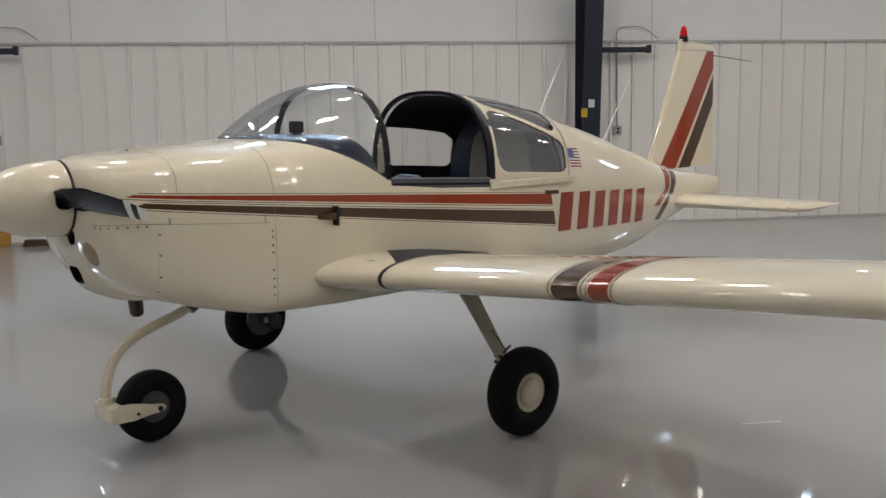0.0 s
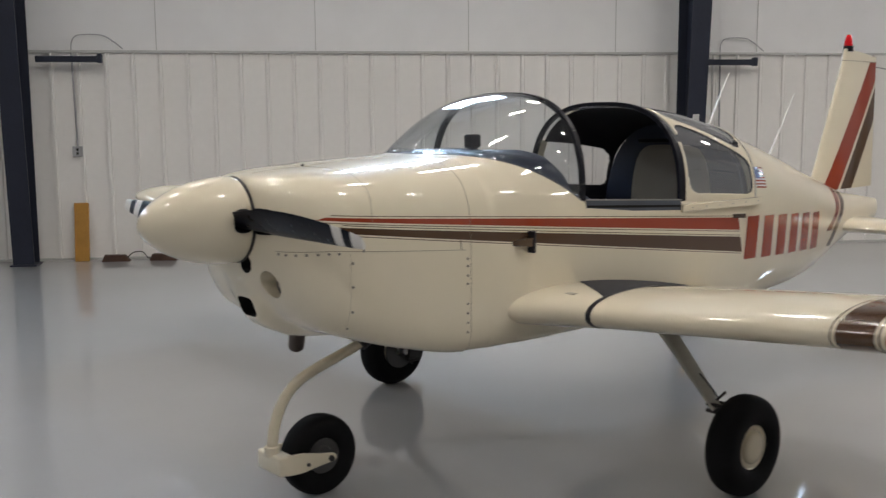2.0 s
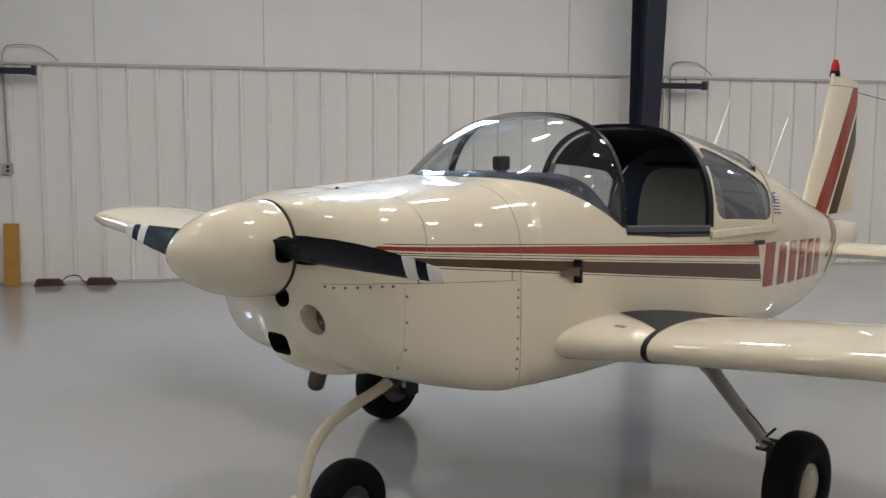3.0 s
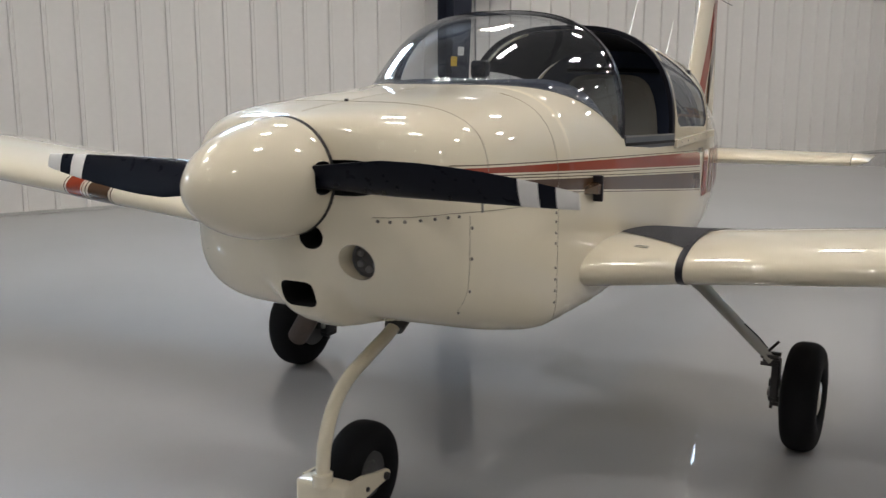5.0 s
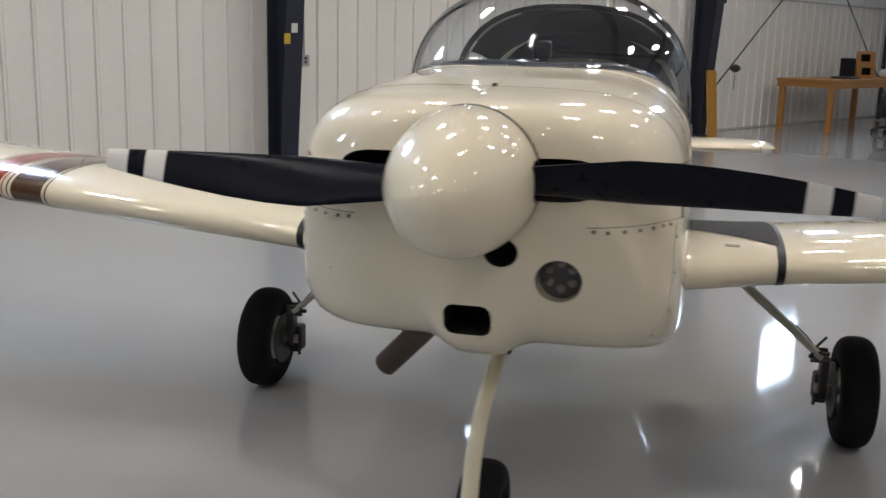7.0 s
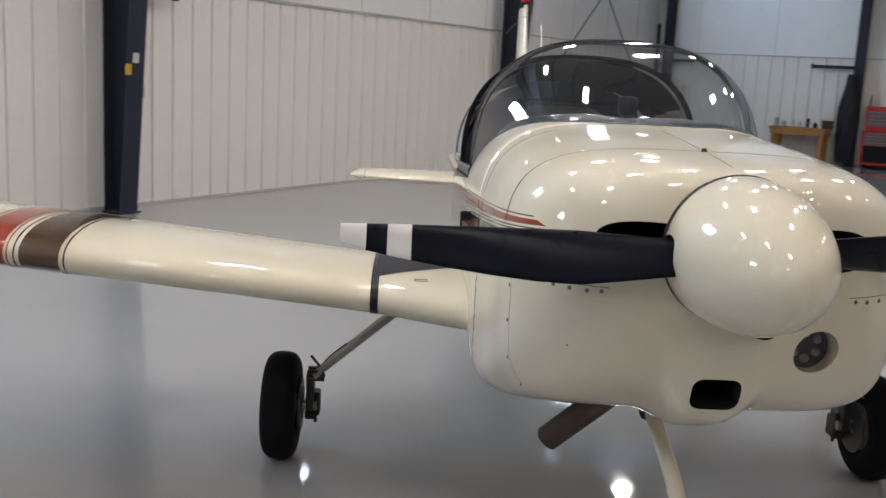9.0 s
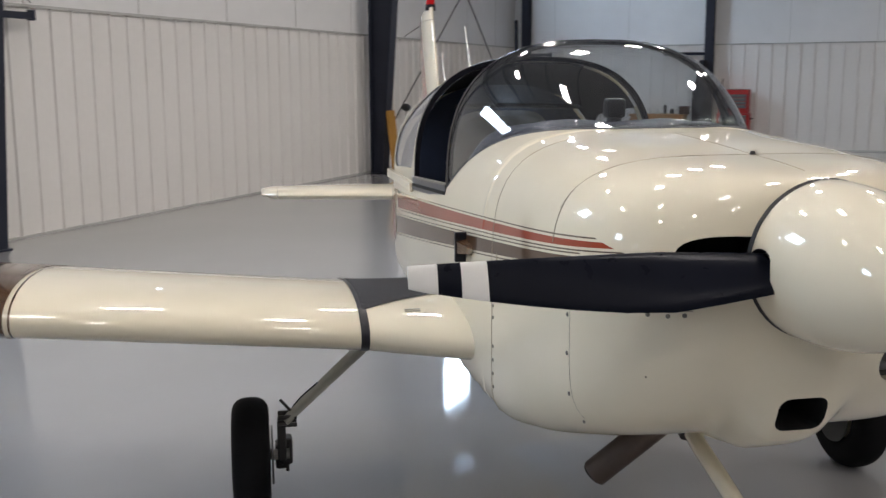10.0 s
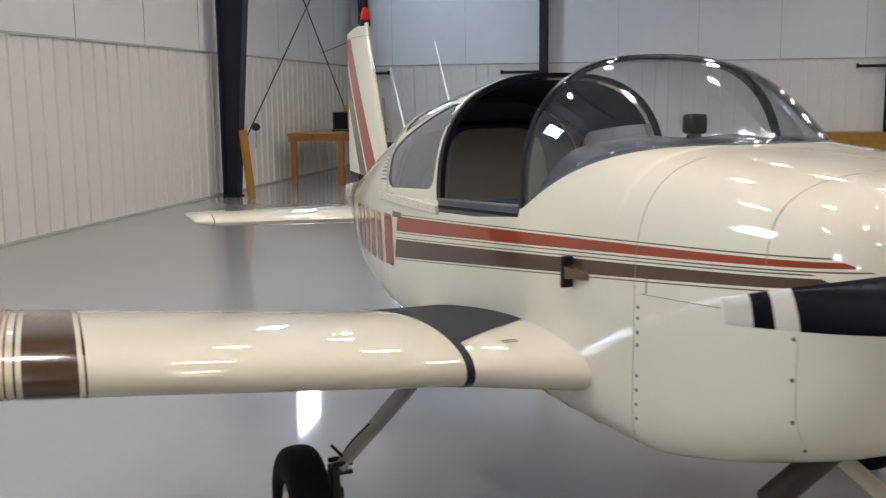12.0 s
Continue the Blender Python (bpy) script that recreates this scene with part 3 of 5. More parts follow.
hole_box(1.222, -64)
ball = part("ball", lathe([(0.09 * math.sin(math.pi * i / 14), 0.09 - 0.09 * math.cos(math.pi * i / 14)) for i in range(15)], "Z", 20, bm=None), [TOOL_RED, STICK_WHITE], None, smooth=60)
for p in ball.data.polygons:
    p.material_index = 1 if p.center.x > 0.03 else 0
ball.matrix_basis = hall_pose(19.45, M_WALL - 1.15, 0.96, 200)
tagged(ball, "small red and white ball lying on the workbench", "ball")


def padded_stool():
    """A swivel stool: padded seat, low backrest, gas column and five splayed feet on castors, a coat thrown over it."""
    root = thing("padded_stool", "black swivel stool with a coat over it, by the workbench", "stool", hall_pose(17.75, 6.15, 0, 20))
    ring = lambda w, d, z, p, wob: [(w * math.copysign(abs(math.cos(a)) ** p, math.cos(a)) * (1 + wob * math.sin(5 * a + 9 * z)), d * math.copysign(abs(math.sin(a)) ** p, math.sin(a)) * (1 + wob * math.cos(4 * a)), z) for a in [2 * math.pi * j / 32 for j in range(32)]]
    part("seat", grid_mesh([ring(w, w * 0.9, z, 0.7, 0.0) for w, z in ((0.22, 0.555), (0.25, 0.57), (0.255, 0.61), (0.23, 0.64))], closed=True, cap=True), CLOTH_DARK, root, "black padded cushion", smooth=60)
    part("coat", grid_mesh([ring(w, w * 0.7, z, 0.8, 0.08) for w, z in ((0.37, 0.30), (0.39, 0.38), (0.34, 0.52), (0.31, 0.63), (0.26, 0.70), (0.12, 0.735))], closed=True, cap=True), CLOTH_DARK, root, "dark crumpled coat", smooth=60)
    part("column_tube", rod([(0, 0, 0.07), (0, 0, 0.56)], 0.03, 12), DARK_METAL, root)
    for k in range(5):
        a = 2 * math.pi * k / 5 + 0.3
        c, d = math.cos(a), math.sin(a)
        part("foot", rod([(0.02 * c, 0.02 * d, 0.12), (0.18 * c, 0.18 * d, 0.10), (0.33 * c, 0.33 * d, 0.07)], [0.026, 0.022, 0.016], 8), DARK_METAL, root)
        part("castor", lathe([(0, -0.015), (0.03, -0.015), (0.033, 0), (0.03, 0.015), (0, 0.015)], "X", 14, at=(0.33 * c, 0.33 * d, 0.033)), RUBBER, root)


padded_stool()


def locker():
    root = thing("locker", "narrow cream steel locker standing in the hangar corner", "locker", hall_pose(S_END - 0.06, 7.82, 0, -90))
    part("body", box(0, -0.32, 0, 0.36, 0, 1.62, 0.008), STICK_WHITE, root)
    dr = part("door", box(0.012, -0.334, 0.04, 0.348, -0.321, 1.60, 0.004), WHITE_ROD, root)
    part("handle", box(0.03, -0.35, 0.85, 0.045, -0.334, 0.97, 0.003), BARE, dr)


locker()
pole = part("leaning_pole", rod([(0, 0, 0.0), (0.35, 0.14, 1.5), (0.70, 0.28, 3.0)], 0.045, 10), STEEL_NAVY, None, smooth=50)
pole.matrix_basis = hall_pose(20.9, M_WALL - 0.55, 0.03)
tagged(pole, "dark steel pole leaning into the hangar corner", "pole")


def tool_chest():
    root = thing("tool_chest", "red steel roller tool chest with grey drawers by the end wall", "tool chest", hall_pose(S_END - 0.07, 3.25, 0, -90))
    w, d = 0.72, 0.5
    part("lower_cabinet", box(0, -d, 0.1, w, 0, 0.84, 0.012), TOOL_RED, root)
    part("upper_chest", box(0.03, -d + 0.06, 0.842, w - 0.03, 0, 1.38, 0.012), TOOL_RED, root)
    z = 0.54
    for k in range(4):
        dr = part("drawer", box(0.06, -d - 0.012, z, w - 0.06, -d + 0.01, z + 0.06, 0.004), TOOL_GREY, root)
        part("handle", box(0.1, -d - 0.026, z + 0.044, w - 0.1, -d - 0.012, z + 0.054, 0.003), BARE, dr)
        z += 0.068
    part("cabinet_door", box(0.06, -d - 0.012, 0.16, w - 0.06, -d + 0.01, 0.52, 0.004), TRIM_BLACK, root)
    z = 0.96
    for k in range(4):
        dr = part("drawer", box(0.08, -d + 0.048, z, w - 0.08, -d + 0.07, z + 0.07, 0.004), TOOL_GREY, root)
        part("handle", box(0.12, -d + 0.034, z + 0.05, w - 0.12, -d + 0.048, z + 0.06, 0.003), BARE, dr)
        z += 0.08
    for x in (0.08, w - 0.08):
        for y in (-d + 0.07, -0.07):
            part("caster", lathe([(0, -0.02), (0.048, -0.02), (0.05, 0), (0.048, 0.02), (0, 0.02)], "X", 16, at=(x, y, 0.05)), RUBBER, root)
    part("side_handle", rod([(w, -0.1, 0.72), (w + 0.05, -0.1, 0.72), (w + 0.05, -0.4, 0.72), (w, -0.4, 0.72)], 0.012), TRIM_BLACK, root)
    part("stick", rod([(0.05, -0.1, 1.38), (0.06, -0.08, 1.62)], 0.014, 8), RUST_WOOD, root)


tool_chest()


def hanging_coat():
    """Dark overalls hung on the end-wall column, in loose folds."""
    rows = []
    for i in range(14):
        z = 2.05 - 1.95 * i / 13
        w = 0.08 + 0.12 * min(1, i / 5) - 0.03 * max(0, (i - 8) / 5)
        rows.append([(w * math.cos(a) * (1 + 0.18 * math.sin(5 * a + i * 0.5)), -0.10 + 0.10 * math.sin(a) * (1 + 0.2 * math.sin(4 * a + i)), z) for a in [2 * math.pi * k / 28 for k in range(28)]])
    ob = part("hanging_overalls", grid_mesh(rows, closed=True, cap=True), CLOTH_DARK, None, smooth=60)
    ob.matrix_basis = hall_pose(S_END - 0.24, 3.62, 0.0, -90)
    tagged(ob, "dark overalls hanging on the end-wall column", "clothing")


hanging_coat()


def small_parts():
    rnd = random.Random(5)
    kinds = [("paint_can", "small grey metal can standing on the bench", "can"), ("bottle", "small pale plastic bottle standing on the bench", "bottle")]
    for i in range(7):
        name, label, cat = kinds[i % 2]
        r, h = 0.035 + 0.02 * rnd.random(), 0.10 + 0.12 * rnd.random()
        prof = [(0, 0), (r, 0), (r, h * 0.8), (r * 0.95, h * 0.82), (r * 0.4 if i % 2 else r * 0.95, h * 0.9), (r * 0.4 if i % 2 else r, h), (0, h)]
        ob = part(name, lathe(prof, "Z", 16), [PLASTIC_GREY, STICK_WHITE, OCHRE, DARK_METAL][rnd.randrange(4)], None, smooth=40)
        ob.matrix_basis = hall_pose(S_END - 0.25 - 0.35 * rnd.random(), 5.1 - 0.16 * i, 0.82)
        tagged(ob, label, cat, "bench clutter")
    bx = part("carton", box(-0.16, -0.12, 0, 0.16, 0.12, 0.18, 0.006), RUST_WOOD)
    bx.matrix_basis = hall_pose(S_END - 0.35, 4.95, 0.822, 12)
    bx.location = hall_pose(S_END - 0.45, 4.0 + 0.0, 0).translation + Vector((0, 0, 0.82))
    tagged(bx, "small brown carton on the bench", "box")


small_parts()


# labels on the middle column
for nm, z, mt, w, h in (("white_label", 1.56, STICK_WHITE, 0.08, 0.10), ("yellow_label", 1.44, STICK_YELLOW, 0.08, 0.11)):
    o = part("sticker", box(-w / 2, -0.002, 0, w / 2, 0.002, h), mt)
    o.matrix_basis = hall_pose(5.24 + (0.06 if mt is STICK_WHITE else -0.03), M_WALL - 0.20 - 0.24 - 0.075 * z - 0.008, z) @ Matrix.Rotation(radians(4.3), 4, "X")
    tagged(o, "small label stuck on the hangar column", "label", "column labels")


def high_bay(s, m, z, lens):
    """A flat LED high-bay: housing, lens and two hanger wires."""
    root = thing("high_bay_light", "white rectangular LED high-bay light hung from the roof", "ceiling light", hall_pose(s, m, z), "high-bay lights")
    part("housing", box(-0.33, -0.16, 0.0, 0.33, 0.16, 0.08, 0.012), PLASTIC_GREY, root)
    part("lens", box(-0.28, -0.11, -0.012, 0.28, 0.11, -0.001), lens, root)
    top = RIDGE - (RIDGE - EAVE) * abs(m - mid) / (M_WALL - mid)
    for x in (-0.28, 0.28):
        part("hanger", rod([(x, 0, 0.09), (x, 0, top - z)], 0.004, 6), BARE, root)
    return root


def wall_glint(s, z):
    """A small emitter on a bracket high on the long wall, added for a floor glint."""
    root = thing("wall_glint_emitter", "small added bluish emitter high on the wall, for a daylight glint on the floor", "wall light", hall_pose(s, M_WALL, z))
    part("bracket", box(-0.03, -0.10, 0.05, 0.03, 0.03, 0.09, 0.004), DARK_METAL, root)
    part("housing", box(-0.09, -0.19, 0.0, 0.09, -0.10, 0.12, 0.01), PLASTIC_GREY, root)
    part("lens", box(-0.07, -0.198, 0.02, 0.07, -0.191, 0.10), DAYLIGHT_PANE, root)


# added source: its mirror image stands in for a daylight sparkle on the floor
wall_glint(8.66, 4.0)
# staggered rows of lamps under the roof
for m, z, s0, n, step in ((5.1, 5.2, 13.4, 1, 3.47), (4.0, 5.2, 9.93, 4, 3.47), (2.0, 5.4, 12.6, 6, 3.47), (-0.4, 5.4, 12.5, 8, 3.47), (-4.0, 5.4, 18.4, 9, 3.47), (-7.5, 5.4, 20.3, 5, 6.94), (-11.0, 5.4, 19.5, 4, 6.94)):
    for k in range(n):
        high_bay(s0 - step * k, m, z, LAMP_WARM)


# ---- the aircraft: x aft from the spinner, y to starboard ----
plane = thing("light_aircraft", "cream low-wing light aircraft with red and brown stripes, canopy open", "airplane")
# x, half width, bottom, widest height, top, exponent below, exponent above
BODY = [
    (0.470, 0.200, 1.050, 1.200, 1.385, 2.8, 2.4),
    (0.485, 0.285, 0.995, 1.180, 1.400, 3.0, 2.6),
    (0.510, 0.350, 0.942, 1.160, 1.412, 3.2, 2.8),
    (0.550, 0.408, 0.888, 1.140, 1.420, 3.6, 3.1),
    (0.610, 0.456, 0.834, 1.120, 1.427, 4.8, 3.5),
    (0.690, 0.490, 0.787, 1.100, 1.434, 5.4, 3.8),
    (0.800, 0.512, 0.748, 1.080, 1.441, 6.4, 3.95),
    (1.000, 0.528, 0.692, 1.050, 1.455, 8.5, 4.0),
    (1.270, 0.537, 0.642, 1.020, 1.470, 10.5, 3.9),
    (1.600, 0.543, 0.632, 1.020, 1.500, 10.5, 3.5),
    (1.970, 0.548, 0.622, 1.040, 1.540, 8.0, 2.9),
    (2.700, 0.545, 0.595, 1.050, 1.600, 5.0, 2.7),
    (3.400, 0.528, 0.575, 1.050, 1.600, 5.0, 2.6),
    (3.650, 0.500, 0.570, 1.040, 1.545, 4.6, 2.5),
    (4.120, 0.420, 0.580, 1.010, 1.420, 4.2, 2.4),
    (4.480, 0.345, 0.620, 0.990, 1.315, 4.0, 2.3),
    (4.930, 0.245, 0.735, 0.970, 1.190, 3.6, 2.2),
    (5.250, 0.170, 0.800, 0.955, 1.110, 3.0, 2.2),
    (5.600, 0.090, 0.850, 0.950, 1.060, 2.5, 2.0),
    (5.870, 0.022, 0.880, 0.950, 1.020, 2.0, 2.0),
]
SILL_X0, SILL_X1 = 1.37, 3.40


def rim(x):
    """Height at which the skin is cut away for windshield and canopy, or None."""
    if x < SILL_X0 or x > SILL_X1:
        return None
    if x <= 1.97:
        k = (x - SILL_X0) / (1.97 - SILL_X0)
        return 1.479 - 0.224 * k ** 1.9
    return 1.255 - 0.055 * (x - 1.97)


def smooth_table(x):
    """The body's numbers at x, on a smooth curve through the stations."""
    n = len(BODY)
    x = min(max(x, BODY[0][0]), BODY[-1][0])
    i = next(k for k in range(n - 1) if x <= BODY[k + 1][0] + 1e-9)
    a, b = BODY[i], BODY[i + 1]
    h = b[0] - a[0]
    t = (x - a[0]) / h

    def slope(k, c):
        lo, hi = BODY[max(k - 1, 0)], BODY[min(k + 1, n - 1)]
        if k in (0, n - 1):
            return (hi[c] - lo[c]) / (hi[0] - lo[0])
        d0, d1 = (BODY[k][c] - lo[c]) / (BODY[k][0] - lo[0]), (hi[c] - BODY[k][c]) / (hi[0] - BODY[k][0])
        return 0.0 if d0 * d1 <= 0 else 2 * d0 * d1 / (d0 + d1)
    out = []
    for c in range(1, 7):
        p0, p1, m0, m1 = a[c], b[c], slope(i, c) * h, slope(i + 1, c) * h
        out.append(p0 * (1 + 2 * t) * (1 - t) ** 2 + m0 * t * (1 - t) ** 2 + p1 * t * t * (3 - 2 * t) + m1 * t * t * (t - 1))
    return out


# bottom of the chin that carries the intake
CHIN = [(0.470, 1.000), (0.500, 0.930), (0.518, 0.868), (0.533, 0.832), (0.563, 0.800), (0.610, 0.772), (0.685, 0.738), (0.775, 0.722), (0.880, 0.712), (1.000, 0.702)]


def ring_point(x, a, grow=0.0):
    """A point of the skin; a is the angle from starboard up."""
    w, zb, zs, zt, pl, pu = smooth_table(x)
    c, s = math.cos(a), math.sin(a)
    p = pu if s >= 0 else pl
    r = (abs(c) ** p + abs(s) ** p) ** (-1 / p)
    h = (zt - zs) if s >= 0 else (zs - zb)
    p = Vector((x, (w + grow) * c * r, zs + (h + grow) * s * r))
    if s < 0 and x < 1.0:
        p.z -= max(0.0, zb - lerp_table(CHIN, x)[0]) * math.exp(-(abs(p.y) / 0.105) ** 4)
    return p


def flank_y(x, z):
    """Half width of the body at (x, z)."""
    w, zb, zs, zt, pl, pu = smooth_table(x)
    h, p = (zt - zs, pu) if z >= zs else (zs - zb, pl)
    k = min(1.0, abs(z - zs) / h)
    return w * (1 - k ** p) ** (1 / p)


def rim_angle(x):
    z = rim(x)
    if z is None:
        return math.pi / 2
    lo, hi = 0.0, math.pi / 2
    for _ in range(40):
        a = (lo + hi) / 2
        lo, hi = (a, hi) if ring_point(x, a).z < z else (lo, a)
    return lo


def body_rows(xs, n=72, grow=0.0, floor_from=None):
    rows, crown = [], 8
    start = rim_angle(SILL_X0 + 1e-4)
    for x in xs:
        top = rim_angle(x)
        a0 = start if x < SILL_X0 else top
        over = [top + (a0 - top) * k / crown for k in range(crown)]
        side = [a0 - (math.pi + 2 * a0) * k / n for k in range(n + 1)]
        rows.append([ring_point(x, a, grow) for a in over + side + [-math.pi - a for a in reversed(over)]])
    return rows


def steps(a, b, n):
    return [a + (b - a) * i / n for i in range(n + 1)]


# fuselage skin
XS = sorted(set([round(v, 4) for v in steps(1.2695, 1.3699, 5) + steps(1.3701, 1.97, 22) + steps(1.97, 3.40, 20) + steps(3.4001, 5.87, 40)]))
bm = grid_mesh(body_rows(XS))
weld(bm, 5e-5)
thin = [f for f in bm.faces if max(v.co.x for v in f.verts) - min(v.co.x for v in f.verts) < 0.001 and f.calc_center_median().z > 1.4 and f.normal.x ** 2 > 0.5]
bmesh.ops.delete(bm, geom=thin, context="FACES_ONLY")
fuselage = part("fuselage", bm, FLANK, plane, smooth=50)
bm = bmesh.new()
inner = part("cockpit_tub", grid_mesh(body_rows(steps(1.36, 3.385, 30), 60, -0.018)), HEADLINER, plane, "dark cockpit side walls and floor", smooth=50)
# closed nose and bulkheads
for x, g in ((1.36, -0.02), (3.375, -0.02)):
    bm = bmesh.new()
    bm.faces.new([bm.verts.new(ring_point(x, 2 * math.pi * k / 48, g)) for k in range(48)])
    part("bulkhead", bm, HEADLINER, plane)

# engine cowling with its openings cut out
CX = steps(0.47, 0.56, 9) + steps(0.57, 0.80, 12) + steps(0.83, 1.2685, 14)
bm = grid_mesh(body_rows(CX, 144), cap=False)
weld(bm, 2e-4)
vs = [v for v in bm.verts if abs(v.co.x - 0.47) < 1e-5]
vs.sort(key=lambda v: math.atan2(v.co.z - 1.2, v.co.y))
bm.faces.new(vs)
vs = [v for v in bm.verts if abs(v.co.x - 1.2685) < 1e-5]
vs.sort(key=lambda v: math.atan2(v.co.z - 1.05, v.co.y))
bm.faces.new(vs)


def ellipse_plug(cx, cy, cz, rx, ry, rz, p=2.6, n=28):
    """A rounded plug to cut an opening with."""
    rows = []
    for i in range(9):
        b = -math.pi / 2 + math.pi * i / 8
        k = max(0.02, math.cos(b)) ** 0.45
        rows.append([(cx + rx * math.sin(b), cy + ry * k * math.copysign(abs(math.cos(a)) ** (2 / p), math.cos(a)), cz + rz * k * math.copysign(abs(math.sin(a)) ** (2 / p), math.sin(a))) for a in [2 * math.pi * j / n for j in range(n)]])
    return grid_mesh(rows, closed=True, cap=True)


LIGHT_AT = Vector((0.536, -0.223, 0.998))
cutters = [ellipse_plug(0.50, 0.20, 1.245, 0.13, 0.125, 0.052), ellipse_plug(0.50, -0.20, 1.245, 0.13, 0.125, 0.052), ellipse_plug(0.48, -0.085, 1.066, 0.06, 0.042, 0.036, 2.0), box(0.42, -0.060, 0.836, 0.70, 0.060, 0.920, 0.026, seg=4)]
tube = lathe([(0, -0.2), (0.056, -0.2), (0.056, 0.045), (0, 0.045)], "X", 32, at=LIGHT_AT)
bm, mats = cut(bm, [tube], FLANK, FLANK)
# openings are lined in black, so the darkness inside is painted
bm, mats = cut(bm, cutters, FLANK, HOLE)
cowling = part("engine_cowling", bm, mats, plane, smooth=35)


def ring_seam(name, x, a0, a1, parent, r=0.0018, n=40, slant=0.0):
    pts = [ring_point(x + slant * (k / n - 0.5), a0 + (a1 - a0) * k / n, 0.0004) for k in range(n + 1)]
    return part(name, rod(pts, r, 6), SEAM, parent)


def flank_seam(name, pts, side, parent, r=0.0018, mat_=None):
    out = []
    for (x0, z0), (x1, z1) in zip(pts, pts[1:]):
        for k in range(12):
            x, z = x0 + (x1 - x0) * k / 12, z0 + (z1 - z0) * k / 12
            out.append((x, side * (flank_y(x, z) + 0.0004), z))
    x, z = pts[-1]
    out.append((x, side * (flank_y(x, z) + 0.0004), z))
    return part(name, rod(out, r, 6), mat_ or SEAM, parent)


ring_seam("firewall_seam", 1.269, 1.02, -math.pi - 1.02, cowling, 0.0009, 90)
ring_seam("lip_seam", 0.80, 0.62, math.pi - 0.62, cowling, 0.0006, 40)
part("centre_hinge_seam", rod([ring_point(x, math.pi / 2, 0.0003) for x in steps(0.56, 1.26, 20)], 0.0008, 6), SEAM, cowling)
part("cowl_pin", lathe([(0, 0.010), (0.006, 0.009), (0.008, 0.0)], "Z", 10, at=ring_point(0.80, math.pi / 2, -0.001)), DARK_METAL, cowling)
for side in (-1, 1):
    flank_seam("door_seam", [(0.485, 1.136), (0.55, 1.139), (0.62, 1.141), (0.69, 1.137), (1.24, 1.098)], side, cowling, 0.0012)
    flank_seam("panel_seam", [(0.69, 1.126), (0.69, 0.84)], side, cowling, 0.0005)
    flank_seam("cheek_seam", [(0.80, 1.37), (0.79, 1.30), (0.785, 1.245)], side, cowling, 0.0011)
    flank_seam("latch_seam", [(1.215, 1.102), (1.215, 1.145)], side, cowling, 0.0025)
    latch = flank_seam("latch", [(0.745, 1.13), (0.745, 1.16)], side, cowling, 0.004, BARE)


SCREW = surface("dull_screw_steel", (0.20, 0.185, 0.16), rough=0.4, metal=0.6, vary=0.2, grain=80, bump=0.0)


def screw_mesh():
    return lathe([(0, -0.0030), (0.0040, -0.0024), (0.0060, 0.0006)], "Y", 10)


screw = part("screw", screw_mesh(), SCREW, cowling)
screw.matrix_basis = pose(1.252, -(flank_y(1.252, 1.06) + 0.0003), 1.06)
for side in (-1, 1):
    spots = [(1.252, z) for z in (1.06, 1.03, 0.99, 0.955, 0.87, 0.83, 0.79, 0.75)] + [(0.70, z) for z in (1.09, 0.998, 0.90, 0.83)]
    for x, z in spots:
        if (x, z, side) == (1.252, 1.06, -1):
            continue
        y = flank_y(x, z)
        share("screw", screw, pose(x, side * (y + 0.0003), z, 0, 0, 0 if side < 0 else 180), cowling)
    # larger fasteners along the front of the cowl split, turned to face the skin
    for x, z in ((0.490, 1.126), (0.502, 1.124), (0.522, 1.125), (0.548, 1.127), (0.580, 1.129), (0.615, 1.130), (0.650, 1.129)):
        y, slope = flank_y(x, z), (flank_y(x + 0.004, z) - flank_y(x - 0.004, z)) / 0.008
        o = share("screw", screw, pose(x - 0.0004, side * (y + 0.0004), z, 0, 0, (-1 if side < 0 else 1) * math.degrees(math.atan(slope)) + (0 if side < 0 else 180)) @ Matrix.Scale(0.9, 4), cowling)

# black sheet across the carburettor intake in the chin: the throat's shade as colour
part("intake_throat", box(0.660, -0.056, 0.840, 0.668, 0.056, 0.914, 0.003), HOLE, plane, "black sheet closing the intake throat, shade as colour")

# landing light
lamp = part("landing_light", lathe([(0, 0.028), (0.048, 0.028), (0.055, 0.022), (0.0555, 0.04), (0, 0.04)], "X", 32, at=LIGHT_AT), LAMP_DISH, plane, "round recessed LED landing light", smooth=40)
for k in range(6):
    a = math.pi / 3 * k + 0.5
    o = part("led_lens", lathe([(0, 0.018), (0.006, 0.0185), (0.010, 0.022), (0.0115, 0.028)], "X", 14, at=LIGHT_AT + Vector((0, 0.032 * math.cos(a), 0.032 * math.sin(a)))), LED_GREY, lamp, smooth=60)

# spinner
AX, AZ = 0.0, 1.239
prof = []
for i in range(26):
    k = i / 25
    prof.append((0.1745 * (1 - (1 - k) ** 2.15) ** 0.62, 0.062 + 0.39 * k))
prof += [(0.1725, 0.458), (0.162, 0.462), (0, 0.462)]
prof[0] = (0.0, 0.062)
spin = lathe(prof, "X", 64, at=(0, AX, AZ))
slots = [ellipse_plug(0.418, s * 0.19, AZ + s * -0.010, 0.042, 0.07, 0.050, 2.2) for s in (-1, 1)]
bm, mats = cut(spin, slots, PAINT, BLACK_PAINT)
spinner = part("spinner", bm, mats, plane, smooth=35)
part("back_plate", lathe([(0, 0.462), (0.172, 0.4625), (0.176, 0.470), (0, 0.474)], "X", 48, at=(0, AX, AZ)), DARK_METAL, spinner)
